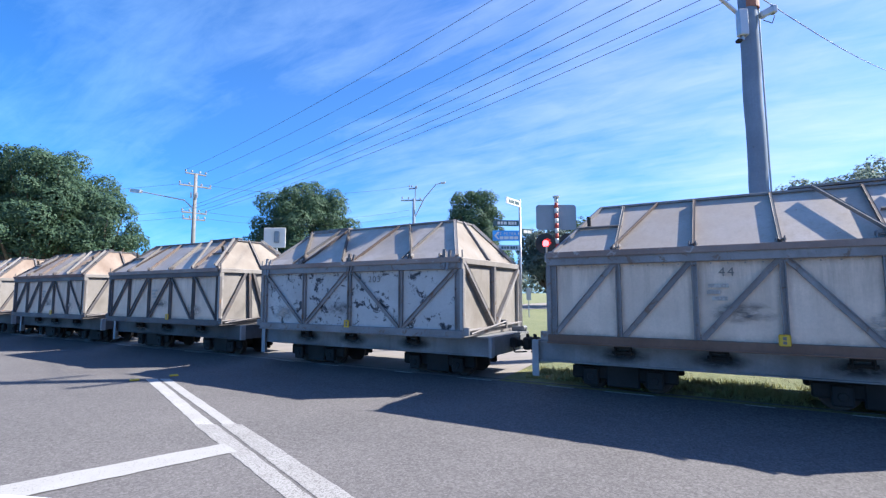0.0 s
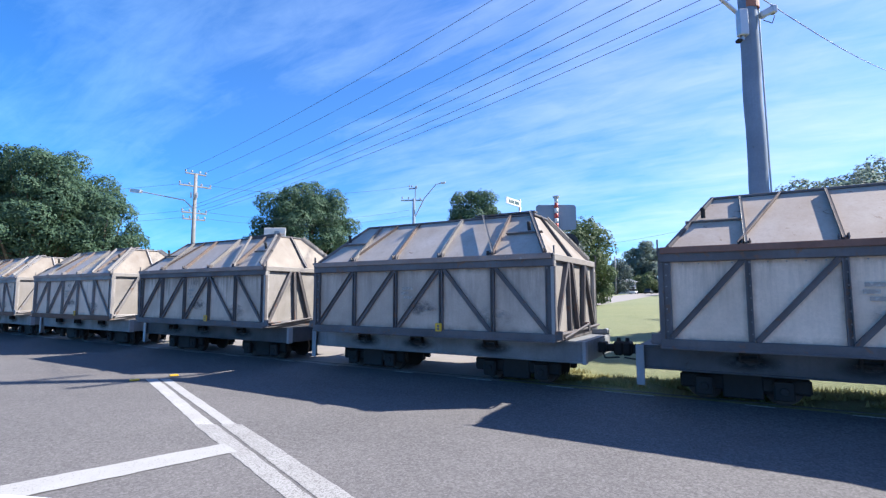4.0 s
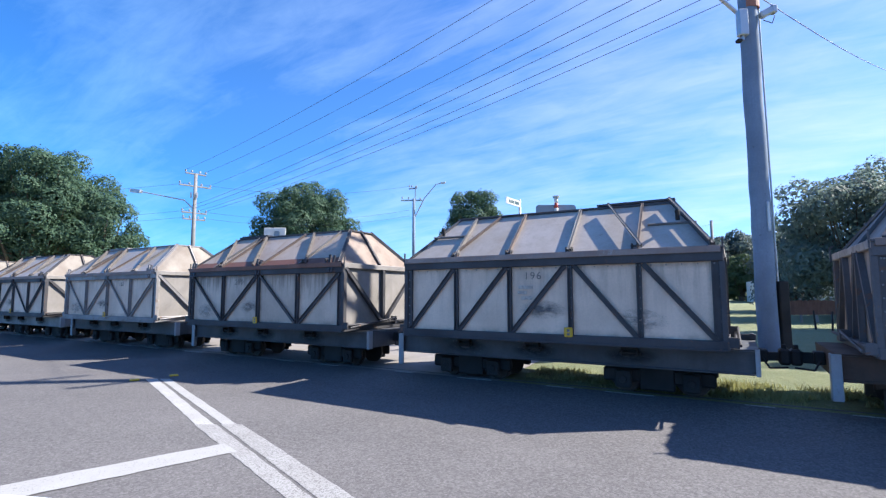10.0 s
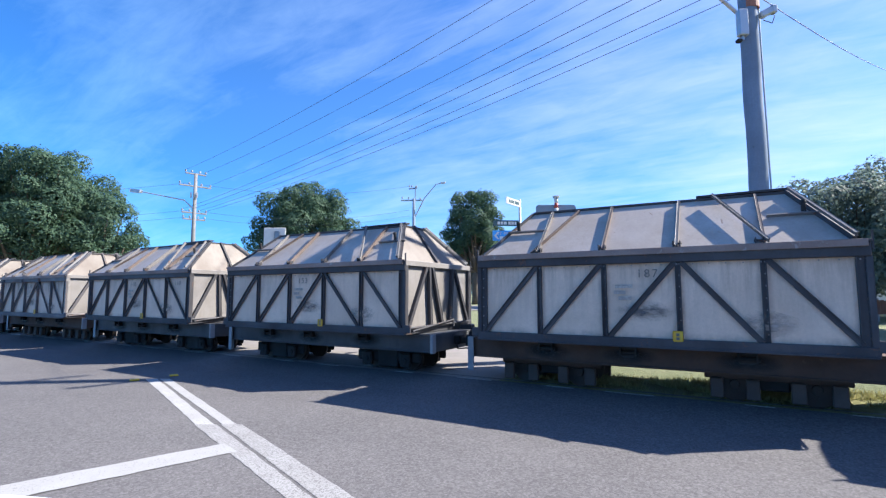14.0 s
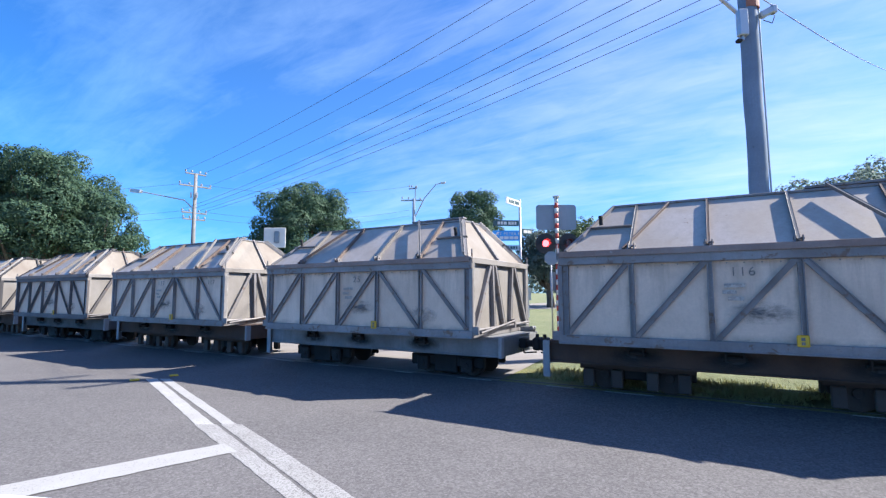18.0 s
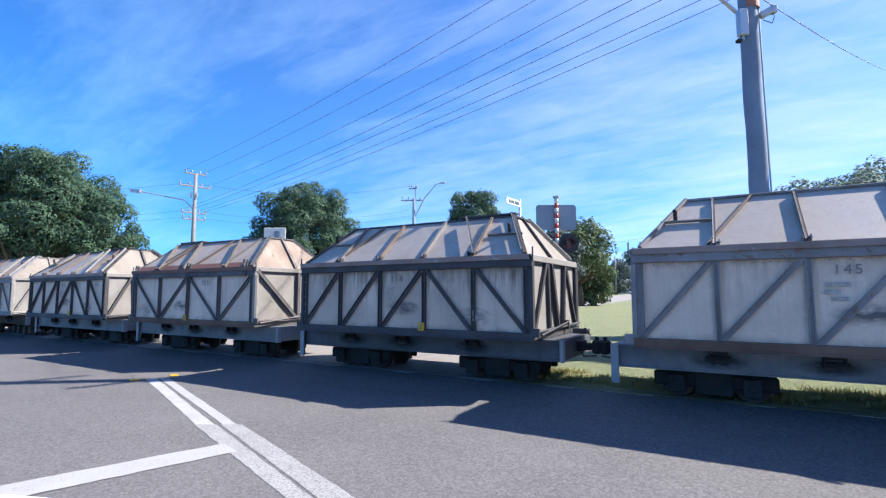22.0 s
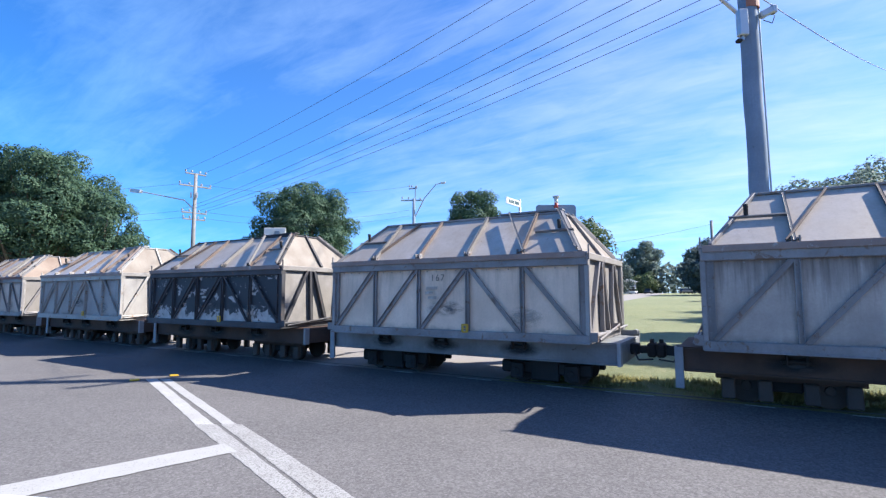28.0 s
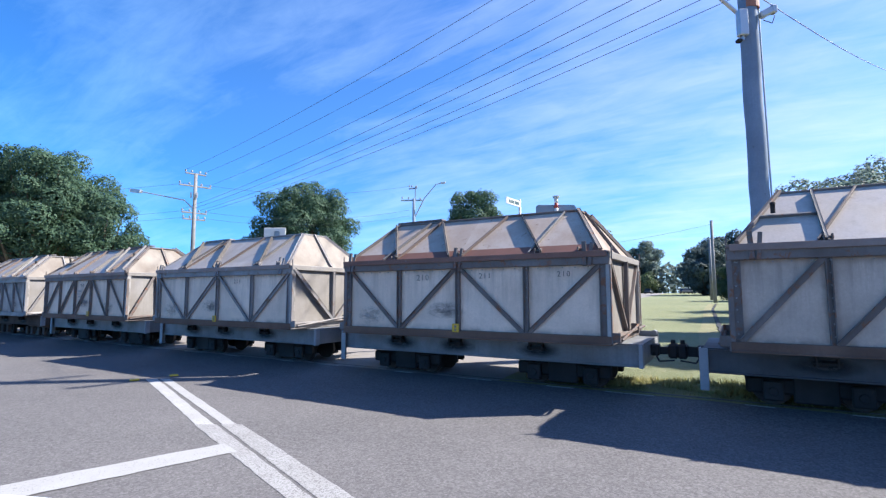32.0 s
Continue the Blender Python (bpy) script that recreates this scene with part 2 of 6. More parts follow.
EAVEBAND = worn("eave_band_red_rust", (0.2, 0.085, 0.06), (0.13, 0.06, 0.045), (0.32, 0.26, 0.22), 0.75, 0.0, 0.6, 0.68, 0.4)
BOLT = worn("bolt_heads_worn", (0.28, 0.28, 0.29), (0.2, 0.18, 0.17), (0.14, 0.09, 0.07), 0.5, 0.3, 0.6, 0.6, 0.2)
GREASE = worn("greasy_iron", (0.028, 0.026, 0.026), (0.017, 0.016, 0.015), (0.055, 0.038, 0.03), 0.75, 0.2, 0.6, 0.66, 0.3)
TYRE_STEEL = worn("wheel_steel", (0.09, 0.07, 0.06), (0.05, 0.04, 0.035), (0.16, 0.1, 0.07), 0.6, 0.5, 0.6, 0.66, 0.2)
PAD = worn("axle_box_pad", (0.1, 0.07, 0.055), (0.065, 0.047, 0.04), (0.12, 0.095, 0.08), 0.8, 0.0, 0.6, 0.66, 0.2)
YELLOW = worn("tag_yellow", (0.75, 0.45, 0.03), (0.5, 0.3, 0.03), (0.15, 0.1, 0.05), 0.5, 0.0, 0.4, 0.76, 0.2)
BLACKPAINT = worn("stencil_black", (0.13, 0.115, 0.1), (0.2, 0.175, 0.155), (0.4, 0.36, 0.32), 0.6, 0.0, 0.5, 0.57, 0.1, 0.1, 30.0, 0.0, 14.0)
FAINT = worn("faded_stencil", (0.3, 0.26, 0.23), (0.38, 0.33, 0.29), (0.48, 0.43, 0.38), 0.6, 0.0, 0.5, 0.5, 0.1, 0.1, 30.0, 0.0, 14.0)
STAIN = soft_blot("soot_stain", (0.12, 0.105, 0.1))
GREASY = soft_blot("grease_run", (0.022, 0.021, 0.022), 0.16)
SMUDGE = soft_blot("brown_smudge", (0.4, 0.335, 0.285))
POST_GREY = worn("post_pale_grey", (0.33, 0.345, 0.37), (0.22, 0.23, 0.245), (0.12, 0.09, 0.07), 0.55, 0.1, 0.5, 0.68, 0.5)
GALV = worn("galvanised_steel", (0.5, 0.52, 0.54), (0.4, 0.41, 0.43), (0.3, 0.28, 0.26), 0.4, 0.6, 0.4, 0.74, 0.3)
WHITE = worn("white_paint", (0.78, 0.78, 0.76), (0.62, 0.6, 0.57), (0.35, 0.33, 0.3), 0.5, 0.0, 0.3, 0.76, 0.3)
RED = worn("red_band", (0.55, 0.06, 0.04), (0.4, 0.06, 0.04), (0.3, 0.1, 0.08), 0.5, 0.0, 0.3, 0.76, 0.3)
BLUE = worn("sign_blue", (0.05, 0.36, 0.82), (0.04, 0.28, 0.66), (0.1, 0.2, 0.4), 0.4, 0.0, 0.3, 0.78, 0.2)
GREEN = worn("sign_dark_green", (0.05, 0.11, 0.12), (0.04, 0.08, 0.09), (0.1, 0.14, 0.14), 0.4, 0.0, 0.3, 0.78, 0.2)
SIGNBACK = worn("sign_back_grey", (0.27, 0.32, 0.37), (0.22, 0.26, 0.3), (0.12, 0.13, 0.14), 0.5, 0.3, 0.4, 0.74, 0.4)
SIGNALBLACK = worn("signal_black", (0.02, 0.02, 0.022), (0.03, 0.03, 0.03), (0.05, 0.05, 0.05), 0.6, 0.0, 0.4, 0.75, 0.2)
# blue veil of glare is mixed into the pole's timber colour
TIMBER = worn("pole_timber", (0.2, 0.275, 0.38), (0.138, 0.185, 0.255), (0.1, 0.13, 0.165), 0.85, 0.0, 0.7, 0.63, 0.9, 0.5, 22.0)
PALETIMBER = worn("far_pole_timber", (0.26, 0.26, 0.27), (0.18, 0.175, 0.17), (0.12, 0.115, 0.11), 0.85, 0.0, 0.6, 0.66, 0.8, 0.4, 22.0)
ORANGE = worn("pole_band_orange", (0.42, 0.15, 0.08), (0.3, 0.11, 0.07), (0.2, 0.1, 0.07), 0.6, 0.0, 0.5, 0.7, 0.3)
CERAMIC = worn("insulator", (0.3, 0.32, 0.35), (0.25, 0.26, 0.28), (0.2, 0.2, 0.2), 0.25, 0.0, 0.3, 0.8, 0.1)
WIRE = worn("wire_dull", (0.10, 0.10, 0.11), (0.08, 0.08, 0.08), (0.15, 0.15, 0.15), 0.6, 0.4, 0.3, 0.8, 0.1)
HOUSEWALL = worn("house_wall_white", (0.75, 0.73, 0.7), (0.6, 0.57, 0.53), (0.45, 0.42, 0.38), 0.8, 0.0, 0.4, 0.75, 0.4)
HOUSEROOF = worn("house_roof_sheet", (0.55, 0.56, 0.57), (0.42, 0.42, 0.43), (0.3, 0.25, 0.22), 0.5, 0.3, 0.4, 0.7, 0.3)
DARKGLASS = worn("dark_window", (0.02, 0.025, 0.03), (0.03, 0.035, 0.04), (0.05, 0.05, 0.05), 0.12, 0.0, 0.3, 0.8, 0.0, 0.0)
CARWHITE = worn("car_paint_white", (0.8, 0.8, 0.8), (0.74, 0.74, 0.74), (0.6, 0.6, 0.6), 0.25, 0.0, 0.2, 0.85, 0.0, 0.0)
CARDARK = worn("car_paint_dark", (0.05, 0.06, 0.08), (0.04, 0.05, 0.06), (0.1, 0.1, 0.1), 0.25, 0.0, 0.2, 0.85, 0.0, 0.0)
RUBBER = worn("rubber", (0.02, 0.02, 0.02), (0.03, 0.03, 0.03), (0.05, 0.05, 0.05), 0.85, 0.0, 0.4, 0.8, 0.0)
BARK = worn("bark", (0.15, 0.12, 0.09), (0.09, 0.07, 0.055), (0.2, 0.18, 0.15), 0.9, 0.0, 0.7, 0.66, 0.8, 0.6, 18.0)
FENCEBROWN = worn("gate_red_brown", (0.17, 0.08, 0.055), (0.12, 0.06, 0.045), (0.08, 0.05, 0.04), 0.8, 0.0, 0.6, 0.68, 0.4)
FENCEPAINT = worn("fence_rail", (0.3, 0.3, 0.28), (0.2, 0.19, 0.18), (0.12, 0.1, 0.09), 0.8, 0.0, 0.6, 0.68, 0.4)


def glow(name, color, strength):
    k = Nodes(name, 0.3)
    k.color(color)
    k.b.inputs["Emission Color"].default_value = (*color, 1)
    k.b.inputs["Emission Strength"].default_value = strength
    return k.m


REDLIGHT = glow("red_signal_light", (1.0, 0.05, 0.06), 5.0)
DEADLENS = worn("dark_red_lens", (0.1, 0.01, 0.01), (0.06, 0.01, 0.01), (0.12, 0.03, 0.03), 0.2, 0.0, 0.3, 0.8, 0.0, 0.0)


def make_asphalt():
    k = Nodes("asphalt", 0.85)
    p = k.place(loose=False)
    grit = k.noise(p, 55.0, 3, 0.8)
    chip = k.n("ShaderNodeTexVoronoi")
    chip.inputs["Scale"].default_value = 42.0
    k.l(p, chip.inputs[0])
    broad = k.noise(p, 0.5, 6, 0.6)
    lane = k.noise(k.place((0.25, 2.2, 1), False), 0.5, 4)
    tone = k.mix(k.ramp(broad, 0.3, 0.7), (0.116, 0.108, 0.109), (0.155, 0.145, 0.145))
    tone = k.mix(k.ramp(lane, 0.45, 0.75, 0.0, 0.35), tone, (0.1, 0.096, 0.095))
    stone = k.mix(k.ramp(chip.outputs["Color"], 0.2, 0.9, 0.0, 0.55), tone, (0.245, 0.232, 0.23))
    c = k.mix(k.ramp(grit, 0.42, 0.62, 0.0, 0.5), stone, (0.045, 0.043, 0.042))
    k.color(c)
    k.b.inputs["Specular IOR Level"].default_value = 0.12
    k.bump(grit, 0.6, 0.008)
    return k.m


def make_grass(name, a, b, dry, scale=1.0):
    k = Nodes(name, 0.95)
    p = k.place(loose=False)
    big = k.noise(p, 0.16 * scale, 6, 0.6)
    mid = k.noise(p, 2.4 * scale, 6, 0.7)
    fine = k.noise(p, 30.0, 4, 0.8)
    c = k.mix(k.ramp(big, 0.35, 0.65), a, b)
    c = k.mix(k.ramp(mid, 0.5, 0.72, 0.0, 0.7), c, dry)
    c = k.mix(k.ramp(fine, 0.4, 0.65, 0.0, 0.5), c, tuple(v * 0.45 for v in a))
    k.color(c)
    k.bump(fine, 1.0, 0.04)
    return k.m


def make_leaf(name, a, b, c3, thin=0.4):
    k = Nodes(name, 0.55)
    g = k.n("ShaderNodeNewGeometry")
    c = k.mix(g.outputs["Random Per Island"], a, b)
    big = k.noise(k.place(), 0.5, 3)
    c = k.mix(k.ramp(big, 0.4, 0.65, 0.0, 0.6), c, c3)
    k.color(c)
    k.b.inputs["Specular IOR Level"].default_value = 0.22
    tr = k.n("ShaderNodeBsdfTranslucent")
    k.l(c, tr.inputs[0])
    add = k.n("ShaderNodeMixShader")
    add.inputs[0].default_value = thin
    out = k.t.nodes["Material Output"]
    k.l(k.b.outputs[0], add.inputs[1])
    k.l(tr.outputs[0], add.inputs[2])
    k.l(add.outputs[0], out.inputs[0])
    return k.m


ASPHALT = make_asphalt()
GRASS = make_grass("mown_grass", (0.175, 0.198, 0.09), (0.225, 0.235, 0.115), (0.31, 0.295, 0.16))
VERGE = make_grass("dry_verge_grass", (0.2, 0.21, 0.07), (0.26, 0.25, 0.1), (0.36, 0.31, 0.18), 3.0)
PAVE = worn("pale_road_seal", (0.29, 0.26, 0.24), (0.23, 0.21, 0.195), (0.17, 0.16, 0.15), 0.9, 0.0, 0.6, 0.66, 0.2, 0.4)
LINE = worn("road_line_white", (0.4, 0.39, 0.38), (0.33, 0.32, 0.31), (0.2, 0.19, 0.18), 0.75, 0.0, 0.7, 0.57, 0.0, 0.5, 60.0, 0.0, 42.0)
LINEWORN = worn("road_line_worn", (0.37, 0.36, 0.35), (0.29, 0.28, 0.27), (0.17, 0.16, 0.155), 0.75, 0.0, 0.7, 0.505, 0.0, 0.5, 60.0, 0.0, 42.0)
DRYPATH = make_grass("worn_path", (0.235, 0.225, 0.105), (0.27, 0.25, 0.13), (0.35, 0.3, 0.18), 3.0)
RAIL = worn("rail_steel", (0.13, 0.11, 0.1), (0.09, 0.07, 0.06), (0.12, 0.08, 0.06), 0.65, 0.3, 0.6, 0.66, 0.2)
# haze is put into leaf colours A, C and D as paler blue-grey
LEAF_A = make_leaf("leaf_hazed_dark_green", (0.05, 0.105, 0.078), (0.105, 0.17, 0.095), (0.075, 0.135, 0.08))
LEAF_B = make_leaf("leaf_mid_green", (0.06, 0.1, 0.045), (0.12, 0.165, 0.08), (0.1, 0.135, 0.065))
LEAF_C = make_leaf("leaf_hazed_grey_green", (0.15, 0.205, 0.18), (0.195, 0.25, 0.22), (0.17, 0.22, 0.19), 0.48)
LEAF_D = make_leaf("leaf_hazed_deep_green", (0.075, 0.11, 0.105), (0.12, 0.155, 0.14), (0.09, 0.125, 0.115))


# ---- mesh helpers ----
def finish(name, bm, material, smooth=False):
    me = bpy.data.meshes.new(name)
    bm.to_mesh(me)
    bm.free()
    me.materials.append(material)
    if smooth:
        for p in me.polygons:
            p.use_smooth = True
    return me


def part(name, bm, material, parent, label="", smooth=False):
    ob = new(name, finish(name, bm, material, smooth))
    ob.parent = parent
    return tagged(ob, label)


def block(bm, x0, x1, y0, y1, z0, z1, bevel=0.0):
    r = bmesh.ops.create_cube(bm, size=1.0)
    for v in r["verts"]:
        v.co = Vector(((x0 + x1) / 2 + v.co.x * (x1 - x0), (y0 + y1) / 2 + v.co.y * (y1 - y0), (z0 + z1) / 2 + v.co.z * (z1 - z0)))
    if bevel:
        es = list({e for v in r["verts"] for e in v.link_edges})
        bmesh.ops.bevel(bm, geom=es, offset=bevel, segments=1, affect="EDGES")
    return bm


def bar(bm, p, q, w, t, up=(0, 0, 1), bevel=0.0):
    """A bar from p to q: w wide across up, t thick along up."""
    p, q = Vector(p), Vector(q)
    d = q - p
    x = d.normalized()
    y = Vector(up).cross(x).normalized()
    z = x.cross(y)
    r = bmesh.ops.create_cube(bm, size=1.0)
    mid = (p + q) / 2
    for v in r["verts"]:
        v.co = mid + x * (v.co.x * d.length) + y * (v.co.y * w) + z * (v.co.z * t)
    if bevel:
        es = list({e for v in r["verts"] for e in v.link_edges})
        bmesh.ops.bevel(bm, geom=es, offset=bevel, segments=1, affect="EDGES")
    return bm


def rod(bm, p, q, r0, r1=None, seg=12, rings=1, wobble=0.0):
    """A tapered round rod from p to q."""
    r1 = r0 if r1 is None else r1
    p, q = Vector(p), Vector(q)
    d = (q - p)
    x = d.normalized()
    y = x.orthogonal().normalized()
    z = x.cross(y)
    loops = []
    for i in range(rings + 1):
        f = i / rings
        c = p + d * f
        if wobble:
            c = c + Vector((noise.noise((i * 0.7, p.x, 1.3)), noise.noise((i * 0.7, p.y, 7.1)), 0)) * wobble
        rr = r0 + (r1 - r0) * f
        loops.append([bm.verts.new(c + (y * math.cos(a) + z * math.sin(a)) * rr) for a in [2 * math.pi * j / seg for j in range(seg)]])
    for a, b in zip(loops, loops[1:]):
        for j in range(seg):
            bm.faces.new((a[j], a[(j + 1) % seg], b[(j + 1) % seg], b[j]))
    bm.faces.new(loops[0][::-1])
    bm.faces.new(loops[-1])
    return bm


def slab(bm, pts, t):
    """A flat polygon with thickness t below it (along its normal)."""
    vs = [bm.verts.new(p) for p in pts]
    f = bm.faces.new(vs)
    f.normal_update()
    n = f.normal * t
    ws = [bm.verts.new(v.co - n) for v in vs]
    bm.faces.new(ws[::-1])
    for i in range(len(vs)):
        j = (i + 1) % len(vs)
        bm.faces.new((vs[j], vs[i], ws[i], ws[j]))
    return bm


def sheet(name, polys, material, z, kind="structure", label="", category="", t=0.05):
    bm = bmesh.new()
    for pts in polys:
        slab(bm, [Vector((x, y, z)) for x, y in pts], t)
    bmesh.ops.recalc_face_normals(bm, faces=bm.faces)
    ob = new(name, finish(name, bm, material))
    return tagged(ob, label, category, kind=kind)


def tracks(*pairs):
    return [tuple(on_track(s, a).xy) for s, a in pairs]


# ---- ground, road, track: the road lies a little below the rails ----
ROAD = -0.30
RAILS = -0.16
PROFILE = ((-60.0, ROAD), (7.2, ROAD), (7.6, -0.265), (8.0, -0.195), (8.28, RAILS))
BANK = ((8.29, RAILS), (9.4, -0.12), (11.2, -0.03), (13.2, -0.012))


def ribbon(name, profile, s0, s1, material, label, category):
    """A long sheet along the track with a cross-section of (a, z)."""
    bm = bmesh.new()
    rows = [[bm.verts.new(on_track(s, a, z)) for a, z in profile] for s in (s0, s1)]
    for i in range(len(profile) - 1):
        bm.faces.new((rows[0][i], rows[1][i], rows[1][i + 1], rows[0][i + 1]))
    return tagged(new(name, finish(name, bm, material)), label, category, kind="structure")


ribbon("ground", ((-2500, -0.5), (8.2, -0.5), (8.3, -0.2), (9.4, -0.14), (11.2, -0.04), (13.2, -0.03), (35.0, -0.03), (175.0, 1.51), (2500, 1.51)), -2500, 2500, GRASS, "mown green grass rising gently to the horizon", "ground")
ribbon("road", PROFILE, -160, 90, ASPHALT, "wide grey chip-sealed road beside the track", "road")
ribbon("pavement", BANK, -160, -3.75, PAVE, "pale sealed crossing beyond the rails", "pavement")
ribbon("verge", ((8.29, RAILS), (9.6, -0.115)), -3.74, 90, VERGE, "dry yellow-green verge grass along the rails", "grass")


def lie(x, y):
    """Height of the grass: level by the line, then rising gently."""
    return -0.03 + 0.011 * min(max(Vector((x, y, 0)).dot(AY) - 35.0, 0.0), 140.0)


def draped(name, left, right, material, lift, label, category):
    """A strip over the grass between two lines of points."""
    bm = bmesh.new()
    rows = []
    for (xa, ya), (xb, yb) in zip(left, right):
        rows.append([bm.verts.new((x, y, lie(x, y) + lift)) for x, y in ((xa + (xb - xa) * i / 4, ya + (yb - ya) * i / 4) for i in range(5))])
    for p, q in zip(rows, rows[1:]):
        for i in range(4):
            bm.faces.new((p[i], p[i + 1], q[i + 1], q[i]))
    bmesh.ops.recalc_face_normals(bm, faces=bm.faces)
    if sum(f.normal.z for f in bm.faces) < 0:
        bmesh.ops.reverse_faces(bm, faces=bm.faces)
    return tagged(new(name, finish(name, bm, material)), label, category, kind="structure")


def tufts(name, s0, s1, a0, a1, count, height, material, label):
    """Many thin grass blades on a strip beside the rails."""
    rnd = random.Random(77)
    verts, faces = [], []
    for i in range(count):
        s, a = rnd.uniform(s0, s1), rnd.uniform(a0, a1)
        if noise.noise((s * 1.7, a * 3.1, 0.5)) < -0.12:
            continue
        p = on_track(s, a, RAILS + 0.035 * max(0.0, a - 8.3))
        d = rnd.uniform(0, 6.28)
        w = Vector((math.cos(d), math.sin(d), 0)) * rnd.uniform(0.006, 0.016)
        h = height * rnd.uniform(0.35, 1.0)
        tip = p + Vector((rnd.gauss(0, 0.4) * h, rnd.gauss(0, 0.4) * h, h))
        n = len(verts)
        verts += [tuple(p - w), tuple(p + w), tuple(tip)]
        faces.append((n, n + 1, n + 2))
    me = bpy.data.meshes.new(name)
    me.from_pydata(verts, [], faces)
    me.materials.append(material)
    return tagged(new(name, me), label, "grass", kind="stuff")


BLADE = make_leaf("dry_grass_blade", (0.24, 0.24, 0.09), (0.42, 0.37, 0.19), (0.3, 0.31, 0.12))
tufts("verge_grass", -3.4, 9.0, 8.75, 9.7, 16000, 0.12, BLADE, "short dry grass blades along the rails")
tufts("track_grass", -2.2, 9.0, 8.5, 8.95, 3500, 0.07, BLADE, "sparse dry grass between the rails")


def painted(name, quads, material, z, label, n=24):
    """Road paint with slightly ragged edges: quads of (x, y) corners, cut into short pieces."""
    bm = bmesh.new()
    for (a, b, c, d) in quads:
        a, b, c, d = (Vector((*p, z)) for p in (a, b, c, d))
        left, right = [], []
        for i in range(n + 1):
            f = i / n
            side = (b - a).normalized()
            left.append(bm.verts.new(a.lerp(d, f) + side * random.uniform(-0.008, 0.008)))
            right.append(bm.verts.new(b.lerp(c, f) + side * random.uniform(-0.008, 0.008)))
        for i in range(n):
            bm.faces.new((left[i], right[i], right[i + 1], left[i + 1]))
    return tagged(new(name, finish(name, bm, material)), label, "road marking", kind="structure")


# double centre line: an older narrow pair, repainted wider from the stop line on
painted("centre_line", [((-6.01, 10.12), (-5.77, 10.12), (-3.0, 6.62), (-3.24, 6.62))], LINE, ROAD + 0.004, "worn white stripe of the double centre line")
painted("centre_line", [((-5.71, 10.12), (-5.51, 10.12), (-2.7, 6.62), (-2.89, 6.62))], LINE, ROAD + 0.004, "worn white stripe of the double centre line")
painted("centre_line", [((-3.26, 6.62), (-2.97, 6.62), (0.9, 1.8), (0.76, 1.8)), ((0.76, 1.8), (0.9, 1.8), (8.95, -8.0), (8.8, -8.0))], LINEWORN, ROAD + 0.004, "broader worn white stripe of the double centre line", 44)
painted("centre_line", [((-2.91, 6.62), (-2.63, 6.62), (1.27, 1.8), (0.93, 1.8)), ((0.93, 1.8), (1.27, 1.8), (9.4, -8.0), (9.06, -8.0))], LINEWORN, ROAD + 0.004, "broader worn white stripe of the double centre line", 44)
painted("stop_line", [((-5.3, 3.4), (-4.9, 3.09), (-2.22, 5.5), (-2.5, 5.78))], LINE, ROAD + 0.008, "broad white painted stop line")

bm = bmesh.new()
block(bm, -0.085, 0.085, -0.06, 0.06, 0.0, 0.03, 0.012)
marker_mesh = finish("road_marker", bm, YELLOW)
for x, y in ((-6.1, 9.92), (-5.62, 10.47)):
    m = new("road_marker", marker_mesh)
    m.matrix_basis = pose(x, y, ROAD, 0, 0, 35)
    tagged(m, "small yellow reflective road marker on the asphalt", "road marker", "road markers")

for i, a in enumerate((-0.33, 0.33)):
    bm = bmesh.new()
    p, q = on_track(-160, LAT + a, RAILS - 0.015), on_track(90, LAT + a, RAILS - 0.015)
    bar(bm, p, q, 0.055, 0.05)
    tagged(new("rail", finish("rail", bm, RAIL)), "narrow-gauge steel rail set flush in the crossing", "rail", "rails", "structure")
bm = bmesh.new()
at = -60.0
while at < 12:
    run = random.uniform(0.35, 0.9)
    corners = [on_track(u, v, RAILS + 0.006) for u, v in ((at, 8.235), (at + run, 8.235), (at + run, 8.26), (at, 8.26))]
    slab(bm, corners, 0.008)
    at += run + random.uniform(0.5, 1.6)
tagged(new("joint_line", finish("joint_line", bm, LINEWORN)), "thin broken pale joint line in the road beside the rails", "road marking", kind="structure")


# ---- cane sugar wagons ----
HL, HW = 2.55, 1.31          # half length and width of the box
SILL, SILLT, EAVE, EAVET = 0.645, 0.775, 1.83, 2.02
RIDGE, RL, RW = 2.82, 1.88, 0.36     # the roof has a flat top strip
RE = 2.44             # the roof sheets end short of the box
FL, FW = 2.91, 0.85           # frame
MESHES = {}
ROLLING = []            # wheels that show between the frames


def piece(name, key, build, material, parent, label="", at=None):
    """A part on shared mesh data: built once for each shape and material."""
    k = (key, material.name)
    if k not in MESHES:
        bm = bmesh.new()
        build(bm)
        MESHES[k] = finish(name, bm, material)
    ob = new(name, MESHES[k])
    ob.parent = parent
    if at is not None:
        ob.matrix_basis = at
    elif name in ("roof_rib", "brace", "end_brace", "lug", "clamp", "gate_rod", "hip_edge", "corner_hook", "ridge_cap"):
        # knocks and bends of long use
        ob.matrix_basis = pose(random.uniform(-0.012, 0.012), random.uniform(-0.004, 0.004), random.uniform(-0.006, 0.006), random.uniform(-0.12, 0.12), random.uniform(-0.35, 0.35), random.uniform(-0.12, 0.12))
    return tagged(ob, label)


def bays(kind):
    n = 5 if kind == "A" else 4
    return [-HL + 0.06 + i * (2 * HL - 0.12) / n for i in range(n + 1)]


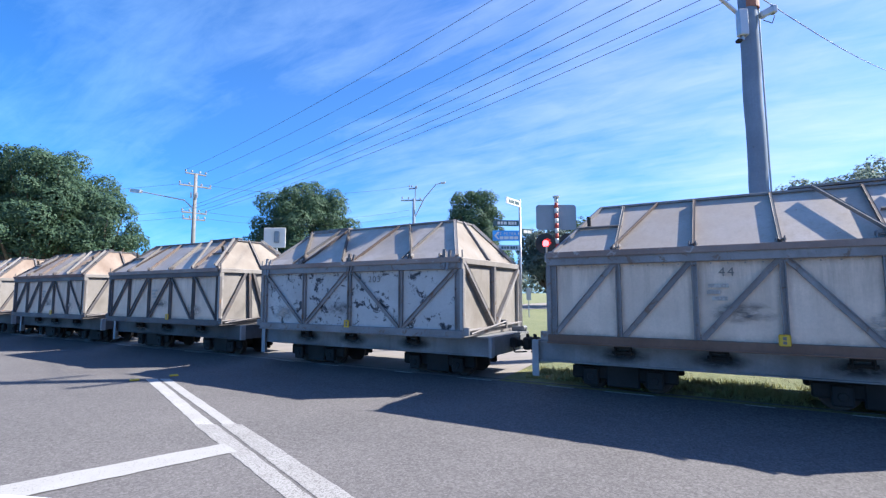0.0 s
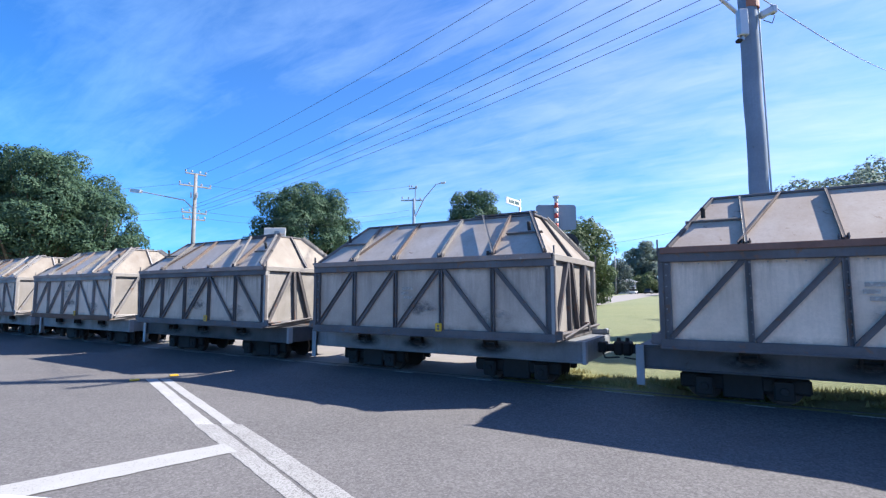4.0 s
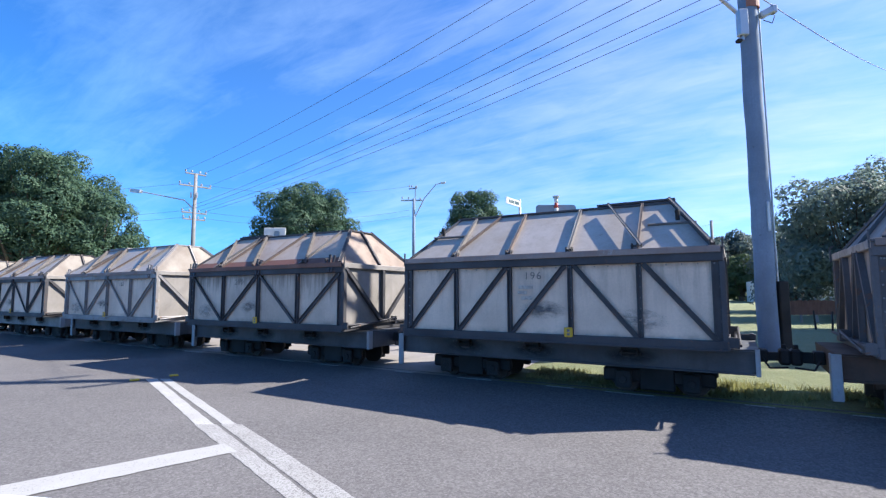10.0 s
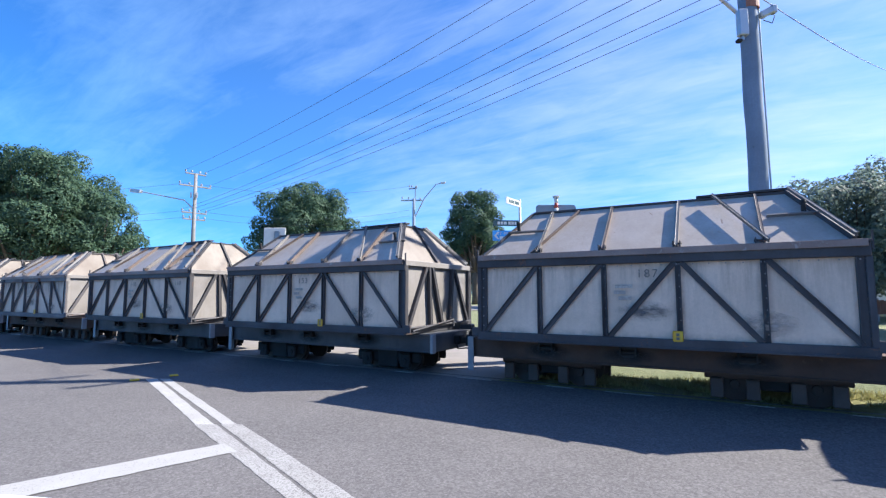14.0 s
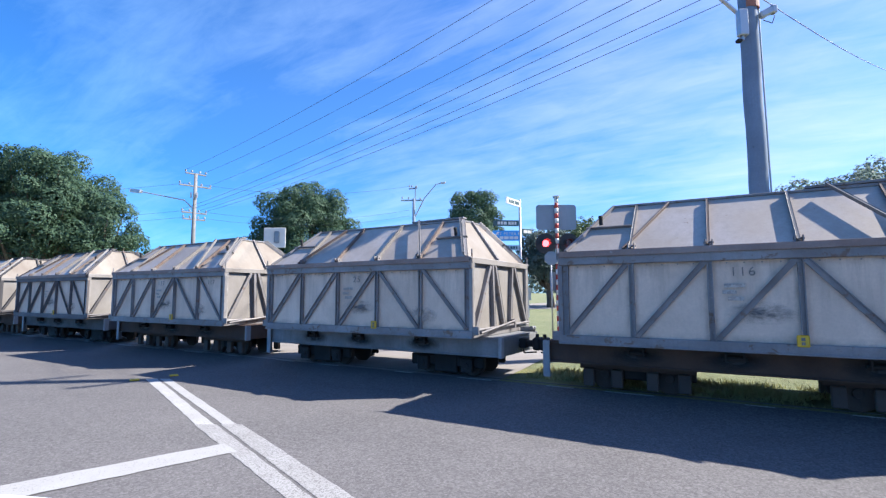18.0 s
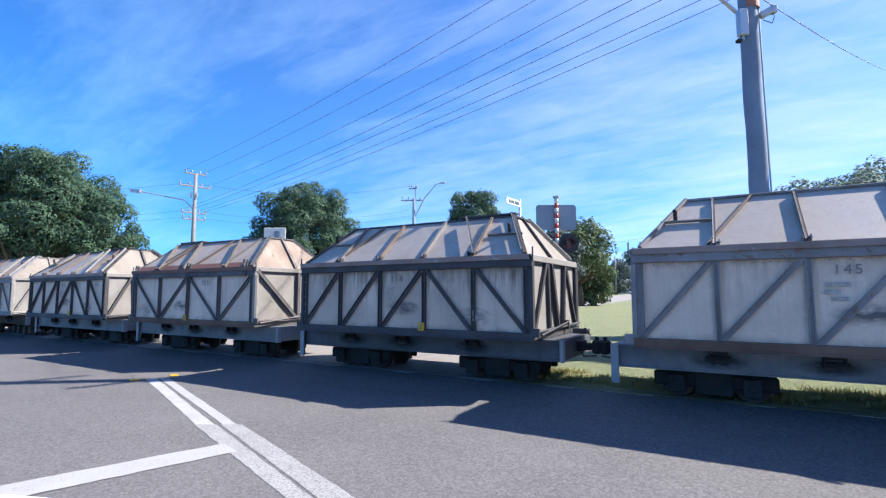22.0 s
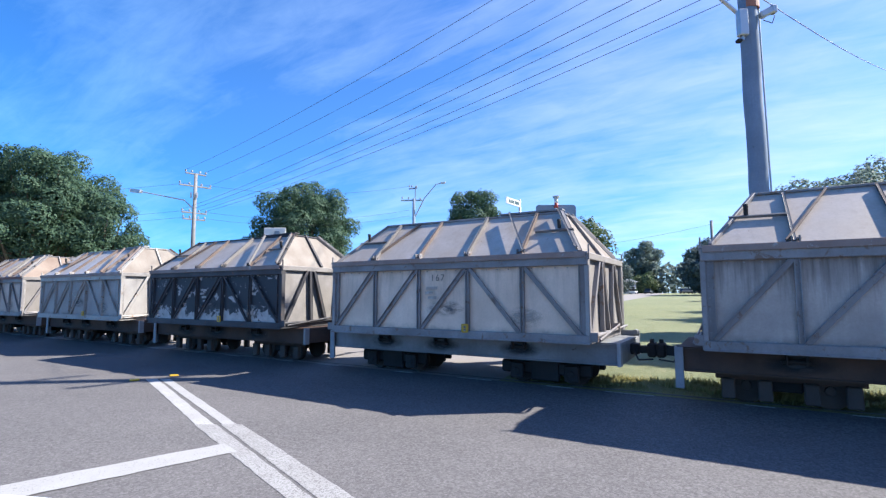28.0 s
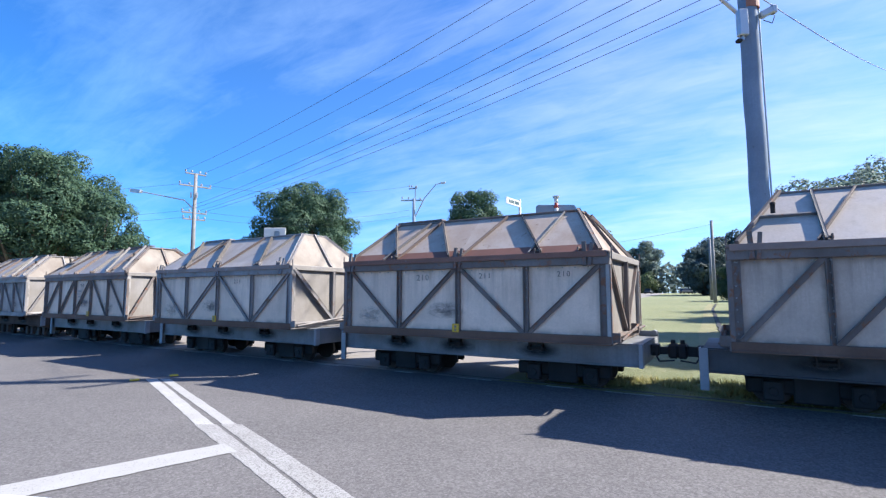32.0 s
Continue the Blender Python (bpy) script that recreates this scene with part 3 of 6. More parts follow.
def dented(bm, x0, x1, z0, z1, y, out, seed):
    """A thin sheet with a slight belly and dents."""
    n, m = 6, 6
    g = [[None] * (m + 1) for _ in range(n + 1)]
    for i in range(n + 1):
        for j in range(m + 1):
            u, v = i / n, j / m
            edge = min(1.0, 5 * min(u, 1 - u, v, 1 - v))
            d = (0.006 * math.sin(math.pi * u) * math.sin(math.pi * v) + 0.013 * noise.noise((u * 2.1 + seed * 3.7, v * 2.3, seed))) * edge
            g[i][j] = bm.verts.new((x0 + (x1 - x0) * u, y + out * d, z0 + (z1 - z0) * v))
    for i in range(n):
        for j in range(m):
            q = (g[i][j], g[i + 1][j], g[i + 1][j + 1], g[i][j + 1])
            f = bm.faces.new(q if out < 0 else q[::-1])
            f.smooth = True


def roof_point(x, f, lift=0.0):
    """On the near roof slope: x along the eave, f up the slope (0 eave, 1 ridge)."""
    return Vector((x, -HW + (HW - RW) * f, EAVET + (RIDGE - EAVET) * f)) + Vector((0, -0.62, 0.78)) * lift


def diagonals(kind):
    return "///\\\\" if kind == "A" else "\\/\\/"


def angle_iron(bm, p, q, out):
    """An angle bar: one leg flat on the sheet, one standing along its upper edge."""
    p, q = Vector(p), Vector(q)
    bar(bm, p, q, 0.074, 0.02, (0, 1, 0), 0.003)
    n = (q - p).normalized().cross(Vector((0, 1, 0)))
    n = n if n.z > 0 else -n
    off = n * 0.031 + Vector((0, out * 0.016, 0))
    bar(bm, p + off, q + off, 0.012, 0.04, (0, 1, 0), 0.003)


def channel(bm, x0, x1, y, out, z0, z1):
    """An upright channel, its web on the sheet and its flanges outwards."""
    f = 0.014
    sec = [(x0, y - out * 0.06), (x0, y), (x0 + f, y), (x0 + f, y - out * 0.03), (x1 - f, y - out * 0.03), (x1 - f, y), (x1, y), (x1, y - out * 0.06)]
    ends = [[bm.verts.new((*q, z)) for q in sec] for z in (z0, z1)]
    for i in range(len(sec)):
        j = (i + 1) % len(sec)
        bm.faces.new((ends[0][i], ends[0][j], ends[1][j], ends[1][i]))
    bm.faces.new(ends[0]), bm.faces.new(ends[1])
    bmesh.ops.recalc_face_normals(bm, faces=bm.faces)


def side(w, kind, sgn, fm, pm, seed, sill):
    xs = bays(kind)
    y = sgn * HW
    out = sgn
    pw = 0.035 if kind == "A" else 0.042
    for i, (x0, x1) in enumerate(zip(xs, xs[1:])):
        v = (seed + i) % 4
        piece("side_panel", ("panel", kind, sgn, i, v), lambda bm: dented(bm, x0, x1, SILLT - 0.01, EAVE + 0.01, y - out * 0.055, out, v + i * 1.7), pm, w)
        d = diagonals(kind)[i]
        za, zb = SILLT + 0.0, EAVE - 0.0
        a, b = ((x0 + 0.05, za), (x1 - 0.05, zb)) if d == "/" else ((x0 + 0.05, zb), (x1 - 0.05, za))
        piece("brace", ("brace", kind, sgn, i), lambda bm: angle_iron(bm, (a[0], y - out * 0.02, a[1]), (b[0], y - out * 0.02, b[1]), out), fm, w)
    for i, x in enumerate(xs):
        half = pw if 0 < i < len(xs) - 1 else pw + 0.045
        xx = x if 0 < i < len(xs) - 1 else x + (0.0 if i else 0.0)
        piece("upright", ("upright", kind, sgn, i), lambda bm: channel(bm, xx - half, xx + half, y, out, SILLT, EAVE), fm, w)
    piece("top_rail", ("toprail", kind, sgn), lambda bm: (block(bm, -HL - 0.01, HL + 0.01, min(y + out * 0.02, y - out * 0.05), max(y + out * 0.02, y - out * 0.05), EAVE, EAVET, 0.01),
          block(bm, -HL - 0.02, HL + 0.02, min(y + out * 0.05, y - out * 0.02), max(y + out * 0.05, y - out * 0.02), EAVET - 0.02, EAVET + 0.012, 0.004)), fm, w)
    piece("sill_rail", ("sill", kind, sgn), lambda bm: (block(bm, -HL - 0.01, HL + 0.01, min(y + out * 0.01, y - out * 0.06), max(y + out * 0.01, y - out * 0.06), SILL, SILLT, 0.008),
          block(bm, -HL - 0.01, HL + 0.01, min(y + out * 0.04, y), max(y + out * 0.04, y), SILL - 0.005, SILL + 0.02, 0.004)), sill, w)
    if sgn < 0:
        def bolts(bm):
            n = 26
            for i in range(n):
                x = -HL + 0.1 + i * (2 * HL - 0.2) / (n - 1)
                for z in (EAVE - 0.03,):
                    rod(bm, (x, y - 0.008, z), (x, y - 0.024, z), 0.011, 0.009, 6)
            for x in xs:
                for i in range(7):
                    z = SILLT + 0.1 + i * 0.155
                    rod(bm, (x + 0.018, y + 0.028, z), (x + 0.018, y + 0.016, z), 0.012, 0.01, 6)
        tagged(piece("riveting", ("bolts", kind), bolts, BOLT, w), kind="stuff")


def end_wall(w, kind, sgn, fm, pm, seed):
    x = sgn * HL
    ys = (-HW + 0.05, -0.42, 0.42, HW - 0.05)

    def sheet_at(bm, y0, y1, v):
        tmp = bmesh.new()
        dented(tmp, y0, y1, SILLT - 0.02, EAVET - 0.05, 0.0, -1, v)
        for q in tmp.verts:
            q.co = Vector((x - sgn * 0.05 - sgn * q.co.y, q.co.x, q.co.z))
        me = bpy.data.meshes.new("tmp")
        tmp.to_mesh(me)
        tmp.free()
        bm.from_mesh(me)
        bpy.data.meshes.remove(me)
        if sgn < 0:
            bmesh.ops.reverse_faces(bm, faces=bm.faces)
        for f in bm.faces:
            f.smooth = True

    for i in range(3):
        v = (seed + i) % 3
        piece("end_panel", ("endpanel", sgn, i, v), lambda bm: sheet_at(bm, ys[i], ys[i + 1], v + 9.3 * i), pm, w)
    up = (1, 0, 0)
    xo = x - sgn * 0.02
    # sun on right-end posts is painted as a pale colour over frame paint
    bare = sgn > 0 and fm in (FRAME["light"], FRAME["mid"], FRAME["pale"], FRAME["brown"])
    for y in (-HW + 0.055, HW - 0.055):
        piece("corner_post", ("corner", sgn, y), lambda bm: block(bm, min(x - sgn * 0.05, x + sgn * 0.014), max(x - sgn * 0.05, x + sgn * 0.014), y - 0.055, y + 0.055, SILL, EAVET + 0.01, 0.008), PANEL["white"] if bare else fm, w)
    if kind == "A":
        lines = [((-HW + 0.12, SILLT), (-0.56, EAVET - 0.09)), ((-0.40, SILLT), (-0.46, EAVET - 0.09)), ((0.05, SILLT), (-0.34, EAVET - 0.09)),
                 ((0.36, SILLT), (0.48, EAVET - 0.09)), ((HW - 0.12, SILLT), (0.58, EAVET - 0.09))]
    else:
        lines = [((0.0, SILLT), (-HW + 0.08, EAVET - 0.09)), ((0.0, SILLT), (0.0, EAVET - 0.09)), ((0.05, SILLT), (HW - 0.08, EAVET - 0.09))]
    for i, (a, b) in enumerate(lines):
        piece("end_brace", ("endbrace", kind, sgn, i), lambda bm: bar(bm, (xo + sgn * 0.01, *a), (xo + sgn * 0.01, *b), 0.075, 0.06, up, 0.006), fm, w)
    piece("end_rail", ("endrail", sgn), lambda bm: block(bm, min(x - sgn * 0.06, x + sgn * 0.02), max(x - sgn * 0.06, x + sgn * 0.02), -HW, HW, EAVET - 0.1, EAVET + 0.01, 0.01), pm, w)
    piece("end_sill", ("endsill", sgn), lambda bm: block(bm, min(x - sgn * 0.06, x + sgn * 0.03), max(x - sgn * 0.06, x + sgn * 0.03), -HW, HW, SILL, SILLT, 0.01), fm, w)
    # gate rod lying along the foot of the end wall, and its latch
    piece("gate_rod", ("gaterod", sgn), lambda bm: (rod(bm, (x + sgn * 0.09, -HW + 0.02, SILLT + 0.0), (x + sgn * 0.09, HW - 0.15, SILLT + 0.03), 0.022, None, 8),
          rod(bm, (x + sgn * 0.14, -HW + 0.08, SILLT - 0.05), (x + sgn * 0.12, 0.3, SILLT + 0.09), 0.018, None, 8),
          block(bm, min(x, x + sgn * 0.13), max(x, x + sgn * 0.13), -HW + 0.0, -HW + 0.04, SILLT - 0.08, SILLT + 0.06, 0.006),
          block(bm, min(x, x + sgn * 0.13), max(x, x + sgn * 0.13), 0.3, 0.36, SILLT - 0.05, SILLT + 0.12, 0.006)), fm, w)
    piece("corner_hook", ("hook", sgn), lambda bm: (bar(bm, (x + sgn * 0.03, HW - 0.03, EAVET - 0.12), (x + sgn * 0.03, HW - 0.03, EAVET + 0.12), 0.02, 0.02, up),
          bar(bm, (x + sgn * 0.03, HW - 0.03, EAVET + 0.12), (x - sgn * 0.02, HW - 0.03, EAVET + 0.14), 0.02, 0.02, (0, 1, 0))), fm, w)
    piece("corner_hook", ("hooknear", sgn), lambda bm: bar(bm, (x + sgn * 0.02, -HW + 0.01, EAVET - 0.1), (x + sgn * 0.02, -HW + 0.01, EAVET + 0.13), 0.025, 0.02, up), fm, w)


def roof(w, kind, fm, rm, roof_kind, clamped):
    xs = bays(kind)
    n = len(xs) - 1
    for sgn in (-1, 1):
        for i in range(n):
            def pan(bm):
                e0, e1 = (-RE if i == 0 else xs[i]), (RE if i == n - 1 else xs[i + 1])
                r0, r1 = (-RL if i == 0 else max(-RL, min(RL, xs[i]))), (RL if i == n - 1 else max(-RL, min(RL, xs[i + 1])))
                pts = [Vector((e0, -HW, EAVET)), Vector((e1, -HW, EAVET)), Vector((r1, -RW, RIDGE)), Vector((r0, -RW, RIDGE))]
                if sgn > 0:
                    pts = [Vector((p.x, -p.y, p.z)) for p in pts][::-1]
                slab(bm, pts, 0.01)
            piece("roof_panel", ("roof", kind, sgn, i), pan, rm, w)
    for sgn in (-1, 1):
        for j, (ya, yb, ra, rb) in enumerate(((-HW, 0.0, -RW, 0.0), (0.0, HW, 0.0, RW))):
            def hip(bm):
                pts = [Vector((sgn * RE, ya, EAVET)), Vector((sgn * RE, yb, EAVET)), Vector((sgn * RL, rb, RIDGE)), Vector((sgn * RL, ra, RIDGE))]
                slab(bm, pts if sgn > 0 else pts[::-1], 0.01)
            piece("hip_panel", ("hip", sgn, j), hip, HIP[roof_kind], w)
        piece("hip_rib", ("hiprib", sgn), lambda bm: bar(bm, (sgn * (RE + 0.01), 0.0, EAVET + 0.03), (sgn * RL, 0.0, RIDGE + 0.03), 0.05, 0.05, (0, 0, 1), 0.005), fm, w)
        for y in (-1, 1):
            piece("hip_edge", ("hipedge", sgn, y), lambda bm: bar(bm, (sgn * RE, y * HW, EAVET + 0.02), (sgn * RL, y * RW, RIDGE + 0.02), 0.055, 0.05, (0, 0, 1), 0.006), fm, w)
        piece("end_ledge", ("ledge", sgn), lambda bm: block(bm, min(sgn * (RE - 0.03), sgn * (HL - 0.05)), max(sgn * (RE - 0.03), sgn * (HL - 0.05)), -HW + 0.03, HW - 0.03, EAVET - 0.06, EAVET - 0.004, 0.004), fm, w)
    piece("ridge_cap", ("ridge", kind), lambda bm: (block(bm, -RL - 0.03, RL + 0.03, -RW - 0.03, RW + 0.03, RIDGE - 0.01, RIDGE + 0.03, 0.008),
          bar(bm, (0.7, -RW + 0.07, RIDGE + 0.06), (RL + 0.02, -RW + 0.07, RIDGE + 0.07), 0.16, 0.03, (0, 0, 1)) if kind == "A" else
          bar(bm, (-RL - 0.05, -RW + 0.07, RIDGE + 0.05), (-0.85, -RW + 0.07, RIDGE + 0.06), 0.16, 0.03, (0, 0, 1))), fm, w)
    up = (0, -0.62, 0.78)

    def rib(i, xa, xb, wd=0.03, th=0.052, fa=0.0, fb=0.96, off=0.0, plate=False):
        """A T-bar on edge, off from the sheet where it bridges the others."""
        for s2 in (-1, 1):
            def tee(bm):
                u = Vector((0, -0.62, 0.78))
                web = (roof_point(xa, fa, off + th / 2), roof_point(xb, fb, off + th / 2))
                top = (roof_point(xa, fa, off + th), roof_point(xb, fb, off + th))
                if s2 > 0:
                    u.y = -u.y
                    for v in web + top:
                        v.y = -v.y
                bar(bm, *web, wd if plate else wd * 0.5, th, u, 0.003)
                if not plate:
                    bar(bm, *top, wd * 1.05, 0.014, u, 0.003)
            piece("roof_rib", ("rib", kind, i, s2), tee, TRUSS if plate else RIB if i % 3 == 1 or fm is FRAME["pale"] else RIBGREY, w)

    if kind == "A":
        rib(0, xs[1], xs[1] - 0.02)
        rib(1, xs[2], xs[2] - 0.02, 0.032, 0.054)
        rib(2, xs[3], xs[3] - 0.02, 0.034, 0.06)
        rib(3, xs[4] + 0.07, xs[4] - 0.56, 0.03, 0.045, -0.03, 0.97, 0.07)
        rib(4, xs[4] + 0.02, xs[4] - 0.02, 0.032, 0.058)
        rib(5, xs[1] - 0.72, xs[1] - 0.02, 0.026, 0.04, 0.5, 0.5)
        rib(6, xs[4] + 0.08, xs[4] + 0.74, 0.026, 0.04, 0.5, 0.5)
        rib(7, xs[1] - 0.1, xs[1] + 0.45, 0.026, 0.045)
        rib(8, RE - 0.02, RL - 0.02, 0.034, 0.045, 0.0, 0.97, 0.07)
        vents = (xs[1] - 0.5, xs[4] + 0.5)
    else:
        rib(0, xs[1] - 0.33, xs[1] + 0.18, 0.028, 0.046)
        rib(1, xs[1] - 0.02, xs[1] + 0.4, 0.028, 0.046)
        rib(2, xs[1] - 0.0, xs[1] - 0.68, 0.022, 0.078, plate=True)
        rib(3, xs[2] - 0.14, xs[2] - 0.78, 0.022, 0.078, plate=True)
        rib(4, xs[2] + 0.1, xs[2] + 0.59, 0.028, 0.046)
        rib(5, xs[3] + 0.27, xs[3] - 0.39, 0.022, 0.078, plate=True)
        rib(6, xs[3] + 0.06, xs[3] + 0.4, 0.028, 0.046)
        vents = ()
    # the roof sheet's folded lower edge, rusty along its lip
    for s2 in (-1, 1):
        def lip(bm):
            y0, y1 = sorted((s2 * (HW + 0.028), s2 * (HW + 0.055)))
            block(bm, -HL + 0.02, HL - 0.02, y0, y1, EAVET - 0.072, EAVET + 0.018, 0.004)
        piece("eave_lip", ("lip", s2), lip, LIP[roof_kind], w)
    for x in vents:
        base = roof_point(x, 0.52, 0.05)
        piece("vent", ("vent", round(x, 2)), lambda bm: (rod(bm, base, base + Vector((0, -0.02, 0.13)), 0.03, 0.03, 10), rod(bm, base + Vector((0, -0.02, 0.12)), base + Vector((0, -0.02, 0.15)), 0.038, 0.03, 10)), GREASE, w, "dark little roof vent")
    if kind == "B":
        piece("eave_band", ("eaveband",), lambda bm: bar(bm, roof_point(-RE + 0.04, 0.08, 0.012), roof_point(RE - 0.04, 0.08, 0.012), 0.2, 0.012, up, 0.003), EAVEBAND if rm is ROOF["rust"] else rm, w)
    # lashing lugs along the eave
    lugs = (xs[1], xs[2], xs[3], xs[4] - 0.03) if kind == "A" else (xs[1] - 0.1, xs[2], xs[3] + 0.22, xs[4] - 0.35)
    for i, x in enumerate(lugs):
        piece("lug", ("lug", kind, i), lambda bm: (block(bm, x - 0.05, x - 0.035, -HW - 0.03, -HW + 0.07, EAVET + 0.0, EAVET + 0.1, 0.003), block(bm, x + 0.035, x + 0.05, -HW - 0.03, -HW + 0.07, EAVET, EAVET + 0.1, 0.003),
              rod(bm, (x - 0.06, -HW + 0.02, EAVET + 0.06), (x + 0.06, -HW + 0.02, EAVET + 0.06), 0.016, None, 8)), fm, w)
    if clamped:
        for i, x in enumerate((-HL + 0.15, 0.0, HL - 0.35) if kind == "B" else (xs[0] + 0.2, xs[1] + 0.8, xs[3] + 0.12)):
            piece("clamp", ("clamp", kind, i), lambda bm: (bar(bm, (x, -HW - 0.05, EAVE - 0.0), (x - 0.02, -HW + 0.02, EAVET + 0.17), 0.05, 0.03, (0, 1, 0), 0.006), bar(bm, (x + 0.07, -HW - 0.05, EAVE - 0.0), (x + 0.1, -HW + 0.02, EAVET + 0.15), 0.04, 0.03, (0, 1, 0), 0.006)), fm, w)


def wheel(bm):
    """A flanged wheel, its axle along y."""
    rod(bm, (0, -0.045, 0), (0, 0.03, 0), 0.225, 0.232, 24)
    rod(bm, (0, 0.03, 0), (0, 0.05, 0), 0.255, 0.255, 24)
    rod(bm, (0, -0.075, 0), (0, -0.045, 0), 0.06, 0.07, 12)
    for i in range(3):
        a = 2 * math.pi * i / 3
        bar(bm, (0.05 * math.cos(a), -0.05, 0.05 * math.sin(a)), (0.19 * math.cos(a), -0.05, 0.19 * math.sin(a)), 0.03, 0.02, (0, 1, 0))


def underframe(w, cm, rusty):
    def beam(bm, y, out):
        sec = [(y, 0.30), (y + out * 0.055, 0.30), (y + out * 0.055, 0.318), (y + out * 0.012, 0.32), (y + out * 0.012, 0.60), (y + out * 0.055, 0.602), (y + out * 0.055, 0.62), (y, 0.62)]
        ends = [[bm.verts.new((x, *q)) for q in sec] for x in (-FL, FL)]
        for i in range(len(sec)):
            j = (i + 1) % len(sec)
            bm.faces.new((ends[0][i], ends[0][j], ends[1][j], ends[1][i]))
        bm.faces.new(ends[0]), bm.faces.new(ends[1][::-1])
        bmesh.ops.recalc_face_normals(bm, faces=bm.faces)
    for sgn in (-1, 1):
        piece("side_beam", ("beam", sgn), lambda bm: beam(bm, sgn * FW, sgn), cm, w)
        for i, x in enumerate((-1.55, -0.28, 1.25)):
            def bracket(bm):
                y = sgn * FW
                a, b = sorted((y + sgn * 0.016, y + sgn * 0.12))
                block(bm, x - 0.1, x - 0.075, a, b, 0.47, 0.644, 0.004)
                block(bm, x + 0.115, x + 0.14, a, b, 0.47, 0.644, 0.004)
                block(bm, x - 0.075, x + 0.115, a, b - 0.02 if sgn > 0 else b, 0.57, 0.644, 0.006)
                rod(bm, (x - 0.13, y + sgn * 0.075, 0.51), (x + 0.17, y + sgn * 0.075, 0.51), 0.026, None, 8)
            piece("bracket", ("bracket", sgn, i), bracket, GREASE, w, "dark greasy support bracket")
            if sgn < 0:
                def run(bm):
                    y = -FW - 0.0145
                    vs = [bm.verts.new(v) for v in ((x - 0.42, y, 0.322), (x + 0.46, y, 0.322), (x + 0.42, y, 0.6), (x - 0.38, y, 0.6))]
                    bm.faces.new(vs)
                piece("grease_stain", ("grease", i), run, GREASY, w)
    piece("deck", ("deck",), lambda bm: block(bm, -FL, FL, -FW - 0.04, FW + 0.04, 0.622, 0.643, 0.004), cm, w)
    for sgn in (-1, 1):
        x = sgn * FL
        piece("headstock", ("headstock", sgn), lambda bm: block(bm, min(x, x - sgn * 0.06), max(x, x - sgn * 0.06), -FW + 0.02, FW - 0.02, 0.31, 0.62, 0.01), cm, w)
        if sgn < 0:
            piece("end_post", ("endpost",), lambda bm: (block(bm, x - 0.055, x + 0.06, -FW - 0.085, -FW - 0.058, 0.06, 0.64, 0.006), block(bm, x - 0.055, x - 0.03, -FW - 0.06, -FW + 0.06, 0.06, 0.64, 0.004)), POST_GREY, w, "pale grey vertical guard post")
        else:
            piece("end_plate", ("endplate",), lambda bm: (block(bm, x - 0.05, x + 0.008, -FW - 0.08, -FW - 0.06, 0.29, 0.645, 0.005), block(bm, x - 0.005, x + 0.008, -FW - 0.06, -FW + 0.05, 0.29, 0.645, 0.004)), POST_GREY, w, "pale grey end plate")
            piece("far_lug", ("farlug",), lambda bm: (block(bm, x - 0.3, x + 0.02, FW - 0.14, FW - 0.11, 0.64, 0.74, 0.01), rod(bm, (x - 0.04, FW - 0.2, 0.71), (x - 0.04, FW - 0.04, 0.71), 0.045, None, 12)), cm, w)
        def coupling(bm):
            block(bm, min(x, x + sgn * 0.13), max(x, x + sgn * 0.13), -0.11, 0.11, 0.40, 0.58, 0.015)
            bar(bm, (x + sgn * 0.1, 0, 0.48), (x + sgn * 0.32, 0, 0.485), 0.1, 0.12, (0, 0, 1), 0.015)
            block(bm, min(x + sgn * 0.26, x + sgn * 0.405), max(x + sgn * 0.26, x + sgn * 0.405), -0.13, 0.13, 0.37, 0.60, 0.03)
        piece("coupler", ("coupler", sgn), coupling, GREASE, w, "dark automatic coupler")
        piece("coupler_pin", ("pin", sgn), lambda bm: (rod(bm, (x + sgn * 0.33, -0.03, 0.58), (x + sgn * 0.33, -0.03, 0.66), 0.04, 0.03, 8)), GREASE, w)
        piece("release_lever", ("lever", sgn), lambda bm: (rod(bm, (x + sgn * 0.06, -0.12, 0.46), (x + sgn * 0.14, -0.2, 0.33), 0.014, None, 6), rod(bm, (x + sgn * 0.14, -0.2, 0.33), (x + sgn * 0.36, -0.16, 0.35), 0.014, None, 6)), GREASE, w)
    piece("centre_sill", ("underside",), lambda bm: block(bm, -FL + 0.1, FL - 0.1, -0.16, 0.16, 0.33, 0.61, 0.01), GREASE, w)
